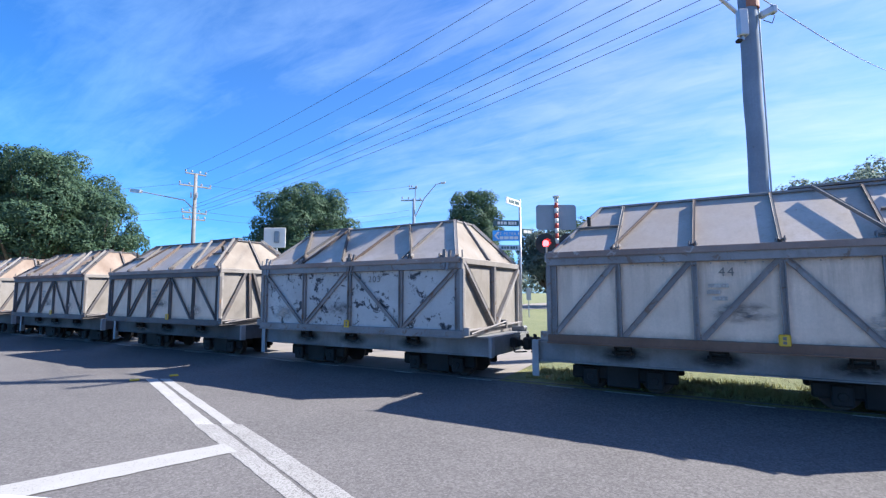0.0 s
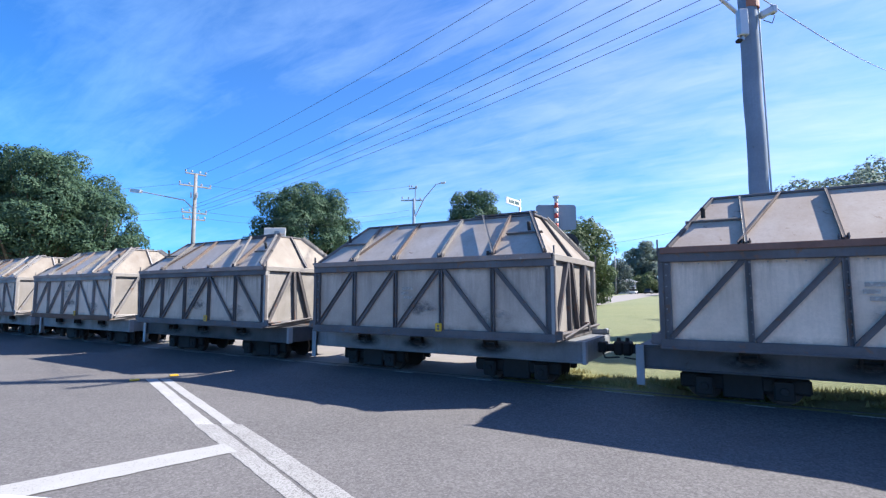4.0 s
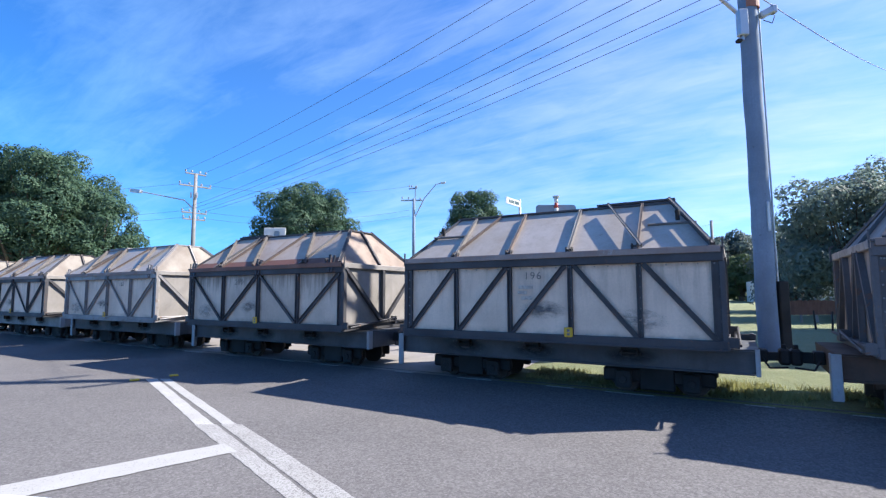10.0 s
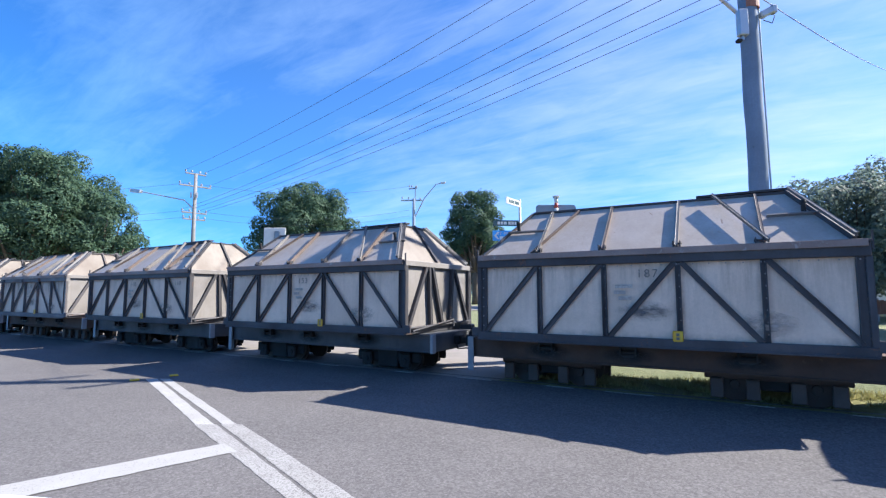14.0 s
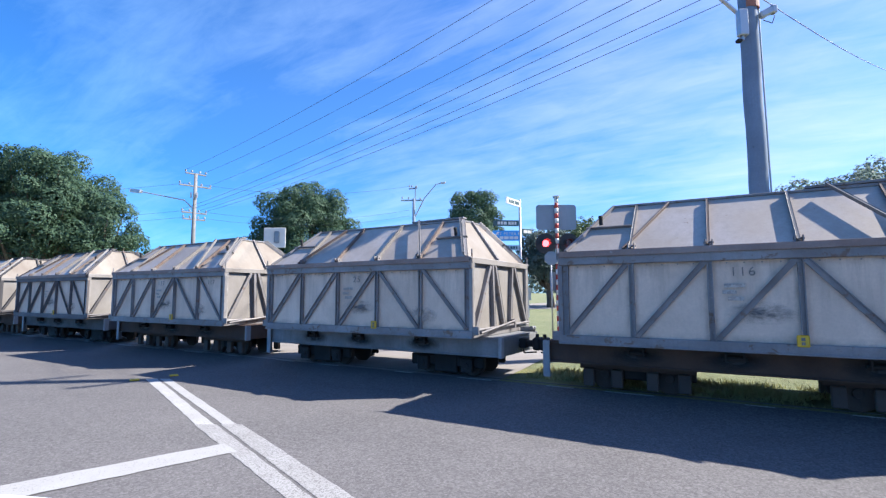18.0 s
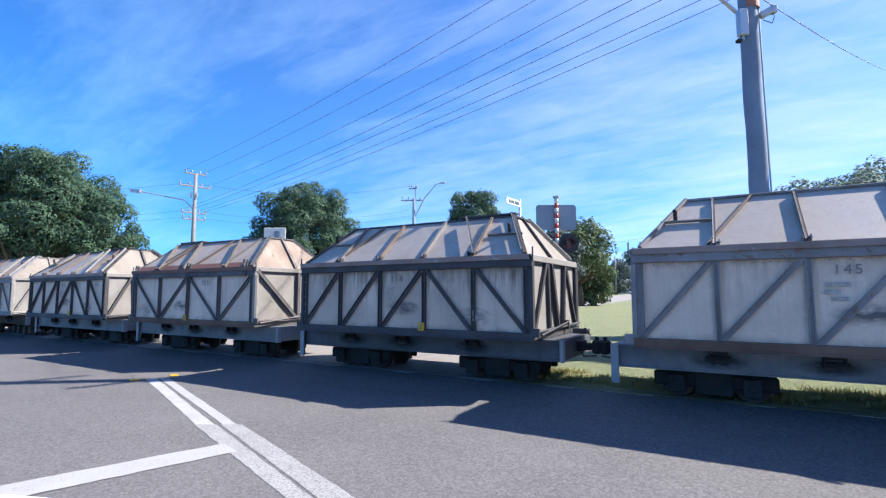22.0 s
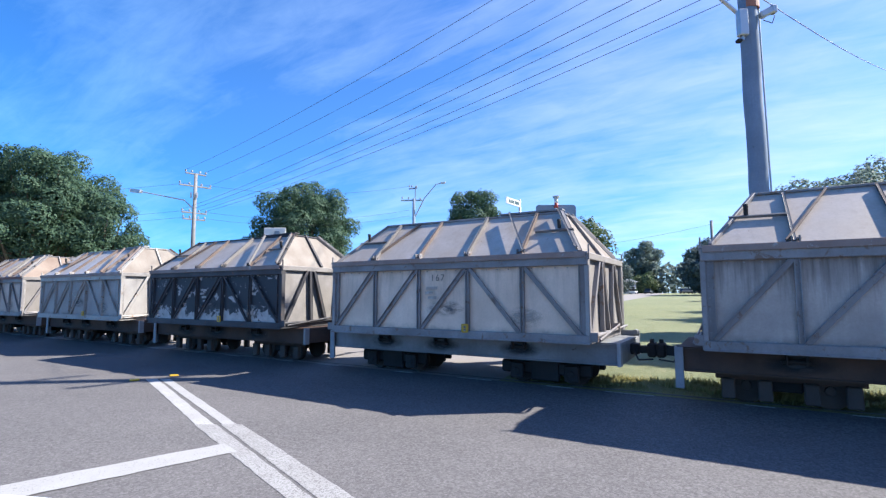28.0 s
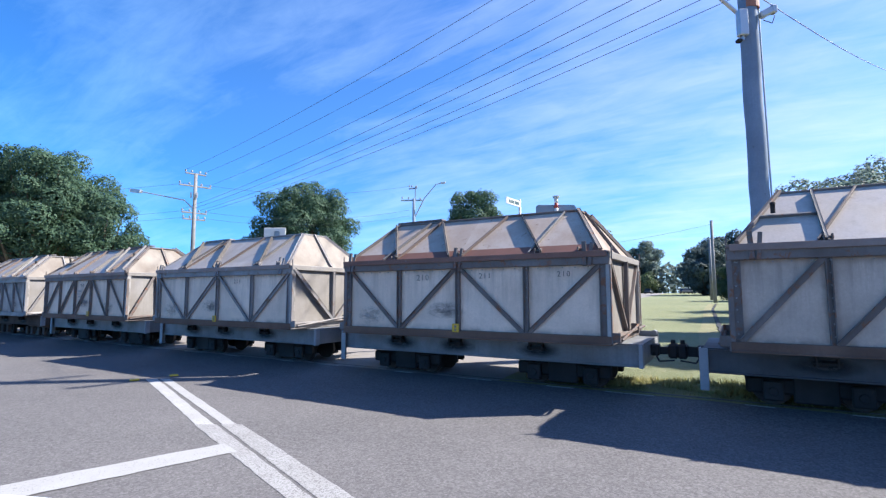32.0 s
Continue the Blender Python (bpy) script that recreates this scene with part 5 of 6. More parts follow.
ARM = Vector((0.71, 0.70, 0))
p1 = pole_base("power_pole", -18.9, 37.0, "slim grey power pole with crossarms and a street lamp")
bm = bmesh.new()
rod(bm, (0, 0, -0.1), (0, 0, 10.6), 0.19, 0.12, 12)
part("shaft", bm, PALETIMBER, p1, smooth=True)
for z, half in ((10.55, 0.75), (9.6, 1.15), (7.55, 0.9), (7.05, 0.8)):
    bm = bmesh.new()
    bar(bm, (-ARM.x * half, -ARM.y * half, z), (ARM.x * half, ARM.y * half, z), 0.1, 0.11, (0, 0, 1), 0.01)
    part("crossarm", bm, PALETIMBER, p1)
    for o in (-1, -0.4, 0.4, 1):
        insulator(p1, ARM.x * half * o * 0.95, ARM.y * half * o * 0.95, z + 0.05, 0.09)
bm = bmesh.new()
rod(bm, (-0.1, -0.1, 7.9), (-0.7, -0.2, 8.5), 0.05, 0.045, 8)
rod(bm, (-0.7, -0.2, 8.5), (-4.0, -0.4, 9.15), 0.045, 0.035, 8)
part("lamp_arm", bm, GALV, p1)
bm = bmesh.new()
bar(bm, (-3.9, -0.4, 9.13), (-4.6, -0.45, 9.2), 0.26, 0.14, (0, 0, 1), 0.05)
part("lamp_head", bm, GALV, p1, "pale street lamp head")
for sx in (-0.25, 0.22):
    bm = bmesh.new()
    rod(bm, (sx, -0.12, 8.7), (sx, -0.12, 9.1), 0.06, 0.05, 8)
    part("fuse", bm, CERAMIC, p1)

p2 = pole_base("power_pole", -2.5, 42.0, "dark far power pole with a street lamp arm")
bm = bmesh.new()
rod(bm, (0, 0, -0.1), (0, 0, 9.6), 0.17, 0.12, 12)
part("shaft", bm, TIMBER, p2, smooth=True)
bm = bmesh.new()
rod(bm, (0.12, 0, 9.5), (0.12, 0, 10.7), 0.04, 0.03, 8)
part("top_pin", bm, TIMBER, p2)
for z, half in ((9.45, 0.9), (10.5, 0.35)):
    bm = bmesh.new()
    bar(bm, (-half * 1.2, -half * 0.3, z - 0.06), (half * 0.8, half * 0.3, z + 0.06), 0.1, 0.12, (0, 0, 1), 0.01)
    part("crossarm", bm, TIMBER, p2)
    for o in (-1.1, -0.5, 0.6):
        insulator(p2, o * half, o * half * 0.28, z + 0.05, 0.08)
bm = bmesh.new()
rod(bm, (0.1, 0, 8.0), (0.9, -0.1, 9.6), 0.05, 0.045, 8)
rod(bm, (0.9, -0.1, 9.6), (1.9, -0.2, 10.8), 0.045, 0.035, 8)
rod(bm, (1.9, -0.2, 10.8), (2.4, -0.2, 10.95), 0.035, 0.03, 8)
part("lamp_arm", bm, GALV, p2)
bm = bmesh.new()
bar(bm, (2.3, -0.2, 10.93), (2.75, -0.2, 10.95), 0.22, 0.14, (0, 0, 1), 0.05)
part("lamp_head", bm, GALV, p2, "pale street lamp head")

for x, y, h, lean in ((31.6, 57.4, 9.6, 0.0), (38.1, 70.1, 8.6, 0.1), (73.5, 136.0, 8.0, 0.0), (69.2, 124.5, 10.0, 0.8), (43.8, 125.0, 9.8, 0.0)):
    q = pole_base("timber_pole", x, y, "slim bare timber pole along the grass strip", "pole")
    bm = bmesh.new()
    rod(bm, (0, 0, -0.1), (lean, 0, h), 0.2, 0.15, 10)
    part("shaft", bm, PALETIMBER, q, smooth=True)


def wire(name, p, q, sag, r=0.008, n=20):
    cu = bpy.data.curves.new(name, "CURVE")
    cu.dimensions, cu.bevel_depth, cu.bevel_resolution = "3D", r, 1
    sp = cu.splines.new("POLY")
    sp.points.add(n)
    p, q = Vector(p), Vector(q)
    for i in range(n + 1):
        f = i / n
        c = p.lerp(q, f) - Vector((0, 0, 4 * sag * f * (1 - f)))
        sp.points[i].co = (*c, 1)
    me = bpy.data.meshes.new_from_object(bpy.data.objects.new(name, cu))
    me.materials.append(WIRE)
    return tagged(new(name, me), "thin dark overhead wire between the poles", "wire", "overhead wires")


B0, B1P = Vector((7.6, 11.61, -0.098)), Vector((-18.9, 37.0, 0))
for o1, z1, o2, z2 in ((-1.1, 11.1, -0.7, 10.8), (0.0, 11.2, 0.7, 10.8), (1.1, 11.1, 1.1, 9.85)):
    wire("overhead_wire", B1P + ARM * o2 + Vector((0, 0, z2)), B0 + (ARM * o1 + Vector((0, 0, z1))) * 1.07, 0.5, 0.009)
for o, zz in ((-1.0, 8.95), (-0.4, 8.95), (0.4, 8.95), (1.0, 8.95)):
    wire("overhead_wire", B1P + ARM * o * 0.85 + Vector((0, 0, 7.75)), B0 + (ARM * o + Vector((0, 0, zz))) * 1.07, 0.45, 0.009)
for dz in (7.2, 7.7, 9.8):
    wire("overhead_wire", B1P + Vector((0.4, 0.3, dz)), Vector((-2.9, 42.0, dz + 0.9)), 0.7)
    wire("overhead_wire", B1P + Vector((-0.4, -0.3, dz)), Vector((-60.0, 40.0, dz)), 0.8)
wire("service_wire", B0 + Vector((0.32, 0.0, 8.8)), Vector((22.44, 24.0, 12.64)), 0.15, 0.013)
wire("overhead_wire", Vector((31.6, 57.4, 9.5)), Vector((10.0, 70.0, 7.2)), 0.6, 0.012)

# ---- signs ----
st = pole_base("street_sign", 2.12, 13.4, "galvanised street sign post with several name blades", "street sign")
bm = bmesh.new()
rod(bm, (0, 0, -0.03), (0, 0, 3.98), 0.03, None, 12)
part("post", bm, GALV, st, smooth=True)


def blade(parent, x0, x1, z0, z1, y, material, label, rows, ink, turn=0.0):
    bm = bmesh.new()
    block(bm, x0, x1, y - 0.012, y + 0.012, z0, z1, 0.006)
    bmesh.ops.rotate(bm, verts=bm.verts, cent=(0, 0, 0), matrix=Matrix.Rotation(radians(turn), 3, "Z"))
    b = part("blade", bm, material, parent, label)
    for r, (za, zb, cuts) in enumerate(rows):
        bm = bmesh.new()
        for ca, cb in cuts:
            block(bm, x0 + (x1 - x0) * ca, x0 + (x1 - x0) * cb, y - 0.018, y - 0.0135, z0 + (z1 - z0) * za, z0 + (z1 - z0) * zb)
        bmesh.ops.rotate(bm, verts=bm.verts, cent=(0, 0, 0), matrix=Matrix.Rotation(radians(turn), 3, "Z"))
        part("wording", bm, ink, b)
    return b


WORDS = [(0.16, 0.26), (0.29, 0.37), (0.4, 0.52), (0.58, 0.68), (0.7, 0.8), (0.83, 0.9)]
blade(st, -0.84, -0.02, 3.76, 3.93, -0.02, WHITE, "white street name blade", [(0.25, 0.75, WORDS)], GREEN, 55)
blade(st, -0.75, -0.04, 3.24, 3.40, -0.02, GREEN, "dark green street name blade", [(0.25, 0.75, WORDS)], WHITE, 6)
blade(st, 0.04, 0.4, 3.02, 3.18, -0.02, GREEN, "dark green street name blade seen edge-on", [(0.25, 0.75, WORDS)], WHITE, 30)
bl = blade(st, -0.76, -0.03, 2.84, 3.12, -0.03, BLUE, "blue school direction blade with white lettering", [(0.14, 0.42, [(0.26, 0.4), (0.43, 0.6), (0.63, 0.78), (0.81, 0.95)])], WHITE)
lt = new("wording", lettering("ST PETER'S", 0.105, WHITE))
lt.parent = bl
lt.matrix_basis = pose(-0.33, -0.045, 2.995, 90, 0, 0)
bm = bmesh.new()
slab(bm, [Vector((-0.72, -0.045, 2.98)), Vector((-0.62, -0.045, 3.08)), Vector((-0.57, -0.045, 3.08)), Vector((-0.66, -0.045, 2.98)), Vector((-0.57, -0.045, 2.88)), Vector((-0.62, -0.045, 2.88))][::-1], 0.006)
part("arrow", bm, WHITE, bl)
blade(st, -0.62, -0.03, 2.58, 2.72, -0.02, GALV, "pale grey direction blade", [(0.25, 0.75, WORDS)], GREEN)

# ---- the crossing's flashing signal ----
sg = pole_base("crossing_signal", 3.36, 14.4, "red and white banded level crossing signal post with twin lamps", "railway signal")
n = 28
for i in range(n):
    z0, z1 = 4.22 * i / n, 4.22 * (i + 1) / n
    bm = bmesh.new()
    rod(bm, (0, 0, z0), (0, 0, z1), 0.055, None, 14)
    part("band", bm, WHITE if i % 2 else RED, sg, "white band" if i % 2 else "red band", True)
bm = bmesh.new()
rod(bm, (0, 0, 4.22), (0, 0, 4.28), 0.09, 0.1, 14)
part("cap", bm, GALV, sg)
bm = bmesh.new()
block(bm, -0.59, 0.6, 0.07, 0.085, 3.28, 4.03, 0.0)
es = [e for e in bm.edges if abs((e.verts[0].co - e.verts[1].co).y) > 0.01]
bmesh.ops.bevel(bm, geom=es, offset=0.09, segments=4, profile=0.5, affect="EDGES")
part("sign_board", bm, SIGNBACK, sg, "grey back of a large rounded sign board")
bm = bmesh.new()
bar(bm, (-0.4, 0, 2.86), (0.4, 0, 2.86), 0.06, 0.06, (0, 0, 1), 0.005)
part("lamp_bar", bm, SIGNALBLACK, sg)
LENSES = []
for sx in (-0.345, 0.335):
    bm = bmesh.new()
    rod(bm, (sx, -0.02, 2.87), (sx, 0.0, 2.87), 0.3, 0.3, 28)
    hd = part("target", bm, SIGNALBLACK, sg, "round black lamp target")
    bm = bmesh.new()
    for i in range(13):
        a, b = math.pi * i / 13 * 1.2 - 0.31, math.pi * (i + 1) / 13 * 1.2 - 0.31
        pts = [Vector((sx + math.cos(u) * 0.125, v, 2.87 + math.sin(u) * 0.125)) for u, v in ((a, -0.02), (b, -0.02), (b, -0.24), (a, -0.24))]
        slab(bm, pts, 0.004)
    part("hood", bm, SIGNALBLACK, hd)
    bm = bmesh.new()
    rod(bm, (0, -0.012, 0), (0, 0.0, 0), 0.098, 0.1, 24)
    lens = new("lens", finish("lens", bm, REDLIGHT))
    bm = bmesh.new()
    rod(bm, (0, 0.001, 0), (0, 0.016, 0), 0.112, 0.108, 24)
    back = new("lens_back", finish("lens_back", bm, DEADLENS))
    back.parent = lens
    lens.parent = hd
    LENSES.append((lens, sx))
bm = bmesh.new()
rod(bm, (-0.19, -0.02, 0.0), (-0.19, -0.02, 2.62), 0.024, None, 10)
part("side_post", bm, GALV, sg, "thin galvanised post beside the banded one", True)
bm = bmesh.new()
rod(bm, (-0.19, -0.06, 2.43), (-0.19, -0.05, 2.43), 0.215, 0.215, 8)
bmesh.ops.rotate(bm, verts=bm.verts, cent=(-0.19, 0, 2.43), matrix=Matrix.Rotation(radians(22.5), 3, "Y"))
part("octagonal_sign", bm, SIGNBACK, sg, "grey back of an octagonal sign")
bm = bmesh.new()
block(bm, -0.22, 0.22, 0.06, 0.072, 1.47, 2.03, 0.0)
part("lower_plate", bm, SIGNBACK, sg, "pale grey rectangular plate")
bm = bmesh.new()
block(bm, -0.05, 0.17, 0.06, 0.072, 1.05, 1.43, 0.0)
part("small_plate", bm, SIGNBACK, sg, "small pale grey plate")

wb = pole_base("notice_board", -8.6, 25.0, "white rectangular sign board on a post", "sign")
bm = bmesh.new()
rod(bm, (0.1, 0.06, -0.03), (0.1, 0.06, 4.7), 0.05, None, 10)
part("post", bm, GALV, wb)
bm = bmesh.new()
block(bm, -0.56, 0.56, -0.02, 0.02, 3.75, 4.78, 0.02)
part("board", bm, WHITE, wb)
bm = bmesh.new()
block(bm, -0.02, 0.25, -0.06, -0.022, 4.0, 4.6, 0.04)
part("bracket", bm, SIGNBACK, wb)

pb = pole_base("small_sign", 5.2, 30.0, "small white sign on a low post across the grass", "sign")
bm = bmesh.new()
rod(bm, (0, 0, -0.03), (0, 0, 1.6), 0.03, None, 8)
part("post", bm, GALV, pb)
bm = bmesh.new()
block(bm, -0.14, 0.14, -0.05, -0.035, 1.0, 1.75, 0.0)
part("plate", bm, GALV, pb)

# ---- far road, house, vehicles, fence ----
draped("far_road", [(-8.0, 37.0), (10.9, 44.1), (16.4, 52.1), (22.5, 63.5), (29.2, 76.1), (48.0, 112.0), (70.3, 155.1), (86.0, 184.0)],
       [(-8.0, 50.0), (7.0, 55.0), (13.5, 63.0), (20.5, 74.5), (27.0, 86.5), (42.0, 118.0), (62.0, 160.0), (76.0, 190.0)], PAVE, 0.014, "pale far road curving up across the grass", "road")


def house(x, y, turn, wd, dp, h, rh, label):
    hs = new("house", None)
    hs.matrix_basis = pose(x, y, lie(x, y), 0, 0, turn)
    tagged(hs, label, "house")
    bm = bmesh.new()
    block(bm, -wd / 2, wd / 2, -dp / 2, dp / 2, 0, h)
    part("wall", bm, HOUSEWALL, hs)
    bm = bmesh.new()
    e = 0.6
    a = [Vector((-wd / 2 - e, -dp / 2 - e, h)), Vector((wd / 2 + e, -dp / 2 - e, h)), Vector((wd / 2 + e, dp / 2 + e, h)), Vector((-wd / 2 - e, dp / 2 + e, h))]
    r = [Vector((-wd / 2 + dp / 2, 0, h + rh)), Vector((wd / 2 - dp / 2, 0, h + rh))]
    v = [bm.verts.new(p) for p in a + r]
    for f in ((0, 1, 5, 4), (1, 2, 5), (2, 3, 4, 5), (3, 0, 4), (3, 2, 1, 0)):
        bm.faces.new([v[i] for i in f])
    part("roof", bm, HOUSEROOF, hs)
    for i in range(4):
        bm = bmesh.new()
        xx = -wd / 2 + wd * (i + 0.5) / 4
        block(bm, xx - 0.6, xx + 0.6, -dp / 2 - 0.03, -dp / 2 - 0.004, 1.0, 2.1)
        wi = part("window", bm, DARKGLASS, hs)
        bm = bmesh.new()
        block(bm, xx - 0.68, xx + 0.68, -dp / 2 - 0.06, -dp / 2 - 0.031, 0.92, 1.0)
        part("sill", bm, HOUSEWALL, wi)
    return hs


house(54.6, 152.0, -14, 8.4, 6.0, 3.5, 1.7, "low white house with a pale sheet roof")
house(38.2, 42.5, 0, 11.0, 6.0, 2.7, 1.4, "white house behind the shade trees")


def vehicle(x, y, turn, paint, label):
    c = new("car", None)
    c.matrix_basis = pose(x, y, lie(x, y) + 0.02, 0, 0, turn)
    tagged(c, label, "car", "far parked cars")
    bm = bmesh.new()
    block(bm, -2.1, 2.1, -0.85, 0.85, 0.3, 0.85, 0.12)
    part("body", bm, paint, c)
    bm = bmesh.new()
    r = bmesh.ops.create_cube(bm, size=1.0)
    for v in r["verts"]:
        k = 0.75 if v.co.z > 0 else 1.0
        v.co = Vector((v.co.x * 2.6 * k - 0.2, v.co.y * 1.55 * (0.9 if v.co.z > 0 else 1), 1.15 + v.co.z * 0.6))
    part("cabin", bm, DARKGLASS, c)
    bm = bmesh.new()
    block(bm, -1.1, 0.7, -0.66, 0.66, 1.44, 1.49, 0.02)
    part("roof", bm, paint, c)
    for wx in (-1.3, 1.3):
        for wy in (-0.8, 0.8):
            bm = bmesh.new()
            rod(bm, (wx, wy - 0.1, 0.32), (wx, wy + 0.1, 0.32), 0.32, None, 14)
            part("wheel", bm, RUBBER, c)
    return c


vehicle(58.2, 140.0, 60, CARDARK, "dark car parked by the far road")
vehicle(53.2, 138.0, 60, CARWHITE, "white car parked by the far house")
vehicle(73.0, 140.0, 20, CARWHITE, "white car far down the road")
vehicle(69.0, 140.0, 10, CARDARK, "dark utility vehicle far down the road")


def board_fence(x, y, dx, dy, n, step, h, material, label, gap=0.012, foot=0.05):
    """Upright boards on two rails, between end posts."""
    f = new("fence", None)
    f.location = (x, y, lie(x, y) - 0.03)
    tagged(f, label, "fence")
    d = Vector((dx, dy, 0)).normalized()
    for i in range(n):
        bm = bmesh.new()
        a = d * i * step
        bar(bm, a + Vector((0, 0, foot)), a + Vector((0, 0, h + random.uniform(-0.03, 0.03))), step - gap, 0.022, d.cross(Vector((0, 0, 1))), 0.003)
        part("board", bm, material, f)
    off = d.cross(Vector((0, 0, -1))) * 0.04
    for z in (foot + 0.2, h - 0.2):
        bm = bmesh.new()
        bar(bm, off + Vector((0, 0, z)), off + d * (n - 1) * step + Vector((0, 0, z)), 0.05, 0.07, (0, 0, 1))
        part("rail", bm, material, f)
    for i in range(0, n + 1, 6):
        bm = bmesh.new()
        a = d * (i - 0.5) * step + off * 1.8
        rod(bm, a + Vector((0, 0, -0.05)), a + Vector((0, 0, h + 0.1)), 0.06, 0.055, 8)
        part("post", bm, FENCEPAINT, f)
    return f


board_fence(37.6, 61.1, -0.436, -0.9, 24, 0.29, 2.4, HOUSEWALL, "tall white-painted board fence under the trees")
board_fence(16.9, 24.3, 0.97, 0.1, 56, 0.14, 1.1, FENCEBROWN, "low red-brown timber fence on thin posts in the grass", foot=0.4)

bm = bmesh.new()
rod(bm, (0, 0, -0.05), (0, 0, 0.72), 0.036, 0.032, 8)
rod(bm, (0, 0, 0.72), (0, 0, 0.75), 0.032, 0.015, 8)
post_mesh = finish("bollard", bm, GREASE)
for x, y in ((14.7, 19.6), (14.62, 18.66), (14.53, 17.63), (14.16, 16.28)):
    bo = new("bollard", post_mesh)
    bo.matrix_basis = pose(x, y, -0.03, random.uniform(-3, 3), random.uniform(-3, 3), 0)
    tagged(bo, "short thin dark timber post in the grass", "bollard", "posts along the grass")

# a narrow worn footpath and the shallow drain beside it
draped("footpath", [(7.1, 13.8), (9.3, 18.1), (14.4, 27.5), (20.8, 39.6), (29.0, 54.0)], [(7.8, 13.8), (10.0, 18.1), (15.0, 27.5), (21.4, 39.6), (29.6, 54.0)], DRYPATH, 0.008, "narrow worn dry path along the line of poles", "path")
DRAIN = ((6.7, 11.4), (7.95, 13.8), (10.15, 18.1), (11.75, 21.1), (15.2, 27.6), (18.3, 33.4), (21.6, 39.7), (29.8, 54.0))
bm = bmesh.new()
for (xa, ya), (xb, yb) in zip(DRAIN, DRAIN[1:]):
    n = 7
    for i in range(n):
        f0, f1 = i / n, (i + 0.86 + random.uniform(0, 0.14)) / n
        j = random.uniform(-0.03, 0.03)
        c0, c1 = (xa + (xb - xa) * f0 + j, ya + (yb - ya) * f0), (xa + (xb - xa) * f1 + j, ya + (yb - ya) * f1)
        bar(bm, (*c0, lie(*c0)), (*c1, lie(*c1)), random.uniform(0.14, 0.24), 0.06, (0, 0, 1), 0.01)
tagged(new("drain_edge", finish("drain_edge", bm, GREASE)), "dark broken drain edge along the worn path", "drain", kind="structure")

# ---- the bonnet edge of the waiting car ----
own = new("waiting_car", None)
own.location = (-2.0, 0.6, ROAD)
tagged(own, "white car beside the viewpoint, only its bonnet edge showing", "car")
bm = bmesh.new()
nx, ny = 18, 10
g = []
for i in range(nx + 1):
    x = -0.9 + 1.9 * i / nx
    row = []
    for j in range(ny + 1):
        y = -0.4 + 1.32 * j / ny
        z = 1.134 - 0.06 * max(0.0, x - 0.4) - 2.0 * max(0.0, x - 0.86) ** 2 - 2.2 * max(0.0, y - 0.86) ** 2
        row.append(bm.verts.new((x, y, z)))
    g.append(row)
for i in range(nx):
    for j in range(ny):
        bm.faces.new((g[i][j], g[i + 1][j], g[i + 1][j + 1], g[i][j + 1]))
part("bonnet", bm, CARWHITE, own, smooth=True)
bm = bmesh.new()
block(bm, -0.9, 0.94, -3.5, 0.88, 0.28, 0.98, 0.09)
part("body", bm, CARWHITE, own)
bm = bmesh.new()
block(bm, -0.87, 0.91, -0.42, 0.82, 0.9, 1.05, 0.04)
part("front_wing", bm, CARWHITE, own)
bm = bmesh.new()
r = bmesh.ops.create_cube(bm, size=1.0)
for v in r["verts"]:
    y = (-0.95 if v.co.z > 0 else -0.4) if v.co.y > 0 else (-3.0 if v.co.z > 0 else -3.4)
    v.co = Vector((0.02 + v.co.x * (1.4 if v.co.z > 0 else 1.76), y, 1.58 if v.co.z > 0 else 0.97))
bmesh.ops.bevel(bm, geom=bm.edges[:], offset=0.04, segments=2, affect="EDGES")
part("cabin", bm, DARKGLASS, own, "dark tinted windows all round")
bm = bmesh.new()
block(bm, -0.67, 0.71, -2.98, -0.98, 1.57, 1.62, 0.02)
part("roof", bm, CARWHITE, own)
for sx in (-0.84, 0.86):
    for ya, yb in ((-0.45, -1.0), (-1.95, -1.95), (-3.36, -3.0)):
        bm = bmesh.new()
        top = 0.02 + (sx - 0.02) * 0.81
        bar(bm, (sx + (0.03 if sx > 0 else -0.03), ya, 0.97), (top, yb, 1.6), 0.07, 0.06, (0, 1, 0), 0.01)
        part("pillar", bm, CARWHITE, own)
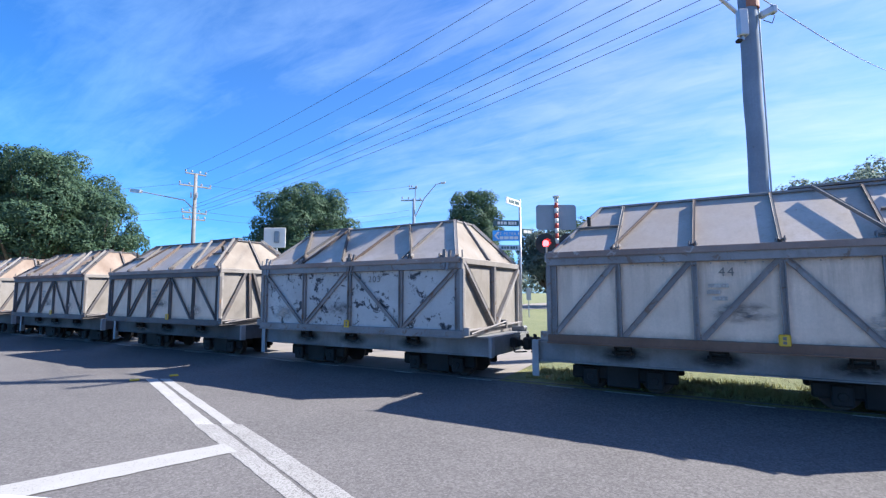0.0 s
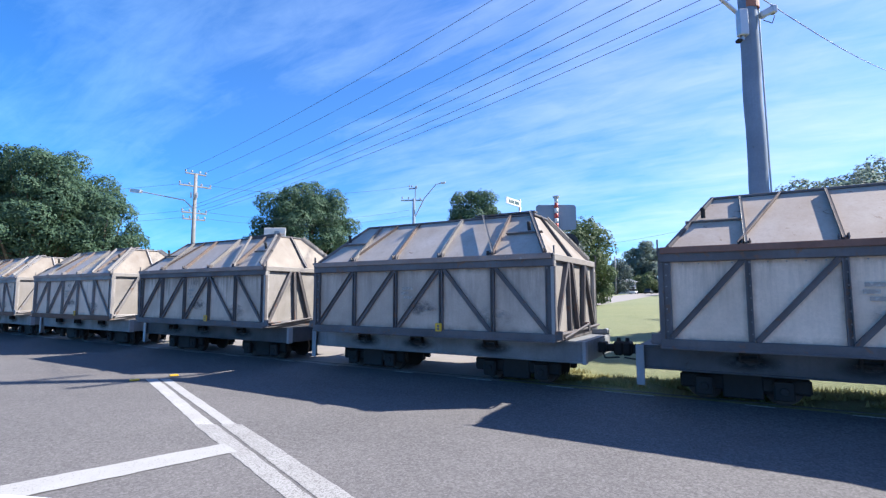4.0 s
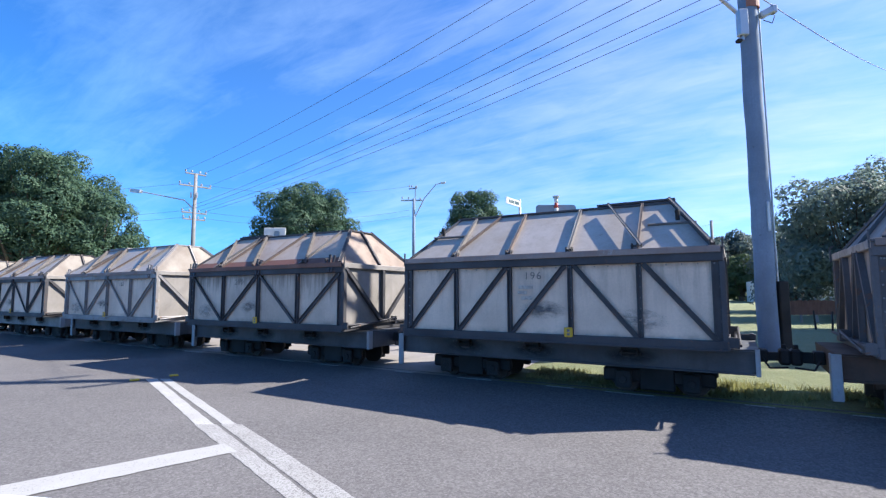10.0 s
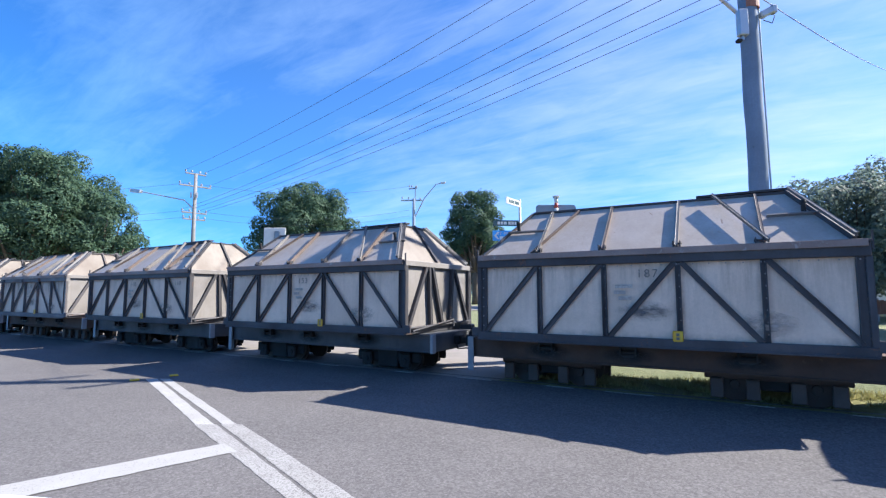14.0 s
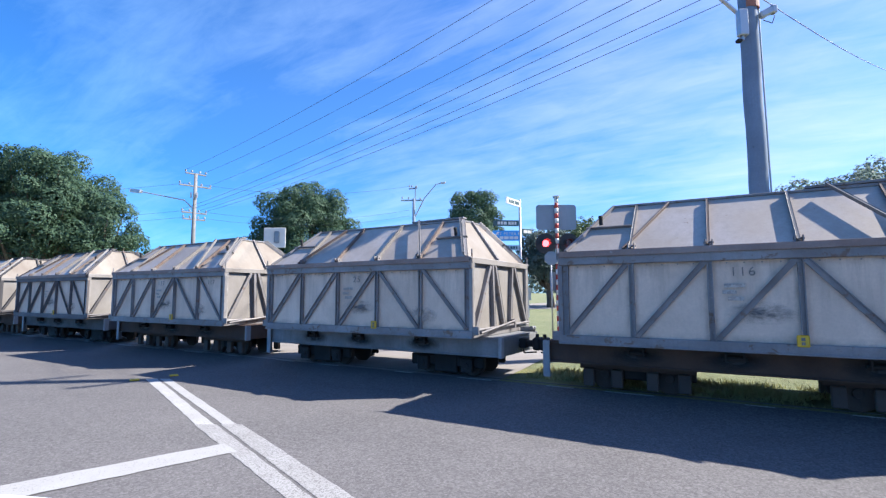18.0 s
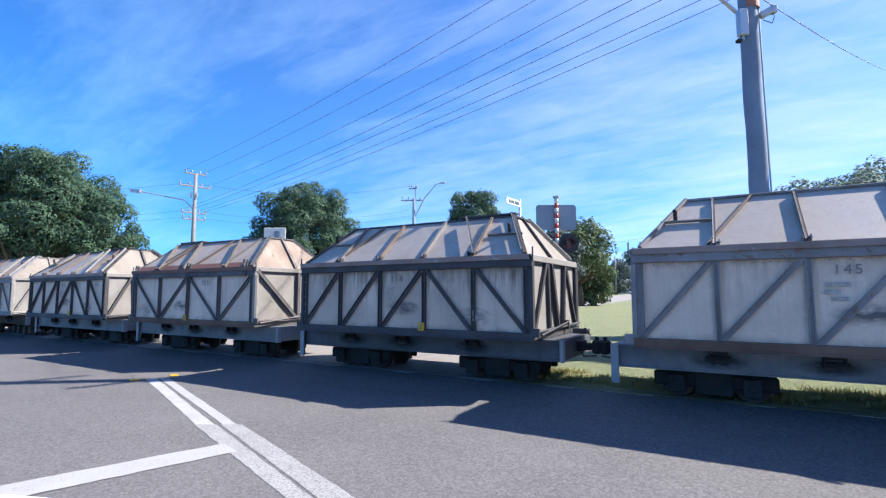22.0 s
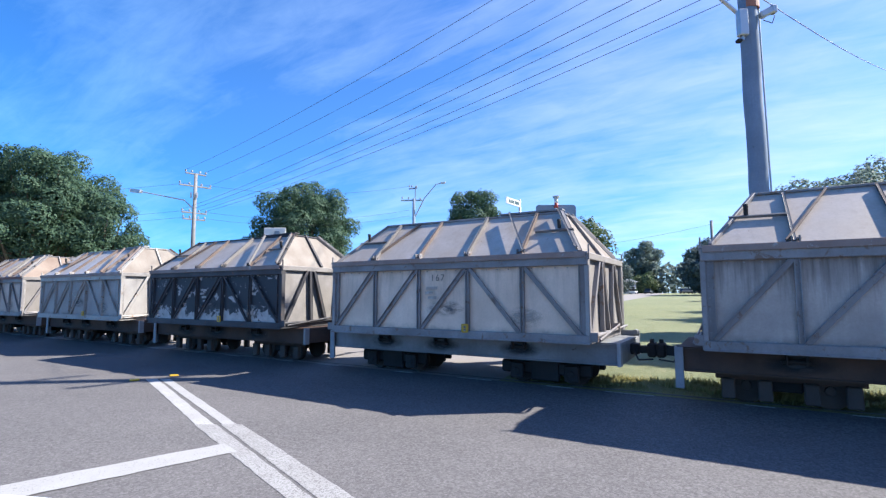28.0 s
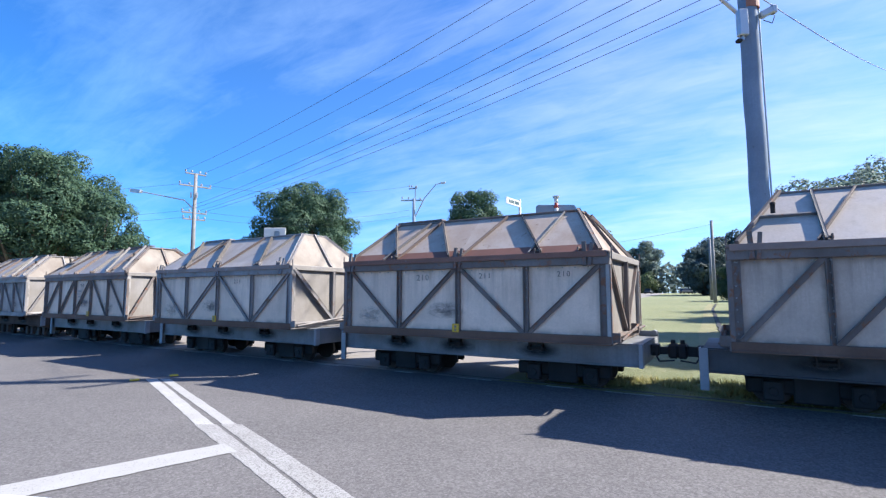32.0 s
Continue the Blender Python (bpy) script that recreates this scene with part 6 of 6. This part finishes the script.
for sx in (-0.93, 0.74):
    for y in (0.2, -2.7):
        bm = bmesh.new()
        rod(bm, (sx, y, 0.33), (sx + 0.23, y, 0.33), 0.33, None, 20)
        w = part("wheel", bm, RUBBER, own)
        bm = bmesh.new()
        rod(bm, (sx - 0.005, y, 0.33), (sx + 0.235, y, 0.33), 0.2, None, 16)
        part("rim", bm, GALV, w)
for sx in (-0.7, 0.74):
    bm = bmesh.new()
    block(bm, sx - 0.16, sx + 0.16, 0.8, 0.895, 0.66, 0.8, 0.02)
    part("headlamp", bm, GALV, own)
bm = bmesh.new()
block(bm, -0.88, 0.92, 0.78, 0.93, 0.32, 0.52, 0.04)
part("bumper", bm, RUBBER, own)


# ---- what moves ----
TRAVEL = (33.626, 21.203, 8.765, -3.697, -16.174, -28.656, -41.14, -53.632, -66.153, -78.729, -91.384, -104.137, -116.993, -129.946, -142.971, -156.042, -169.14)


def motions():
    for w, k in WAGONS:
        rows = []
        for i, s in enumerate(TRAVEL):
            p = on_track(s - 0.49 + PITCH * k, LAT)
            rows.append((2.0 * i, pose(p.x, p.y, 0.0, 0, 0, TURN)))
        walk(w, rows)
    # wheels roll as the wagons pass
    for wh, x, y, z in ROLLING:
        rows = []
        for i in range(641):
            t = i * 0.05
            n = min(15, int(t / 2))
            f = t / 2 - n
            gone = TRAVEL[n] + (TRAVEL[n + 1] - TRAVEL[n]) * f - TRAVEL[0]
            rows.append((t, pose(x, y, z, 0, math.degrees(gone / 0.255) % 360.0, 0)))
        walk(wh, rows)
    # flashing imitated by flipping two-sided lenses, lit face out by turns, a second each
    for i, (lens, sx) in enumerate(LENSES):
        rows, angle = [], 0.0 if i == 0 else 180.0
        at = lambda a: pose(sx, -0.035, 2.87, 0, 0, a)
        rows.append((0.0, at(angle)))
        t = 0.3
        while t < 32.0:
            rows.append((t - 0.1, at(angle)))
            for step in (60, 120, 180):
                rows.append((round(t - 0.1 + step / 60 / 30, 4), at(angle + step)))
            angle += 180.0
            t += 1.0
        rows.append((32.0, at(angle)))
        walk(lens, rows)


motions()
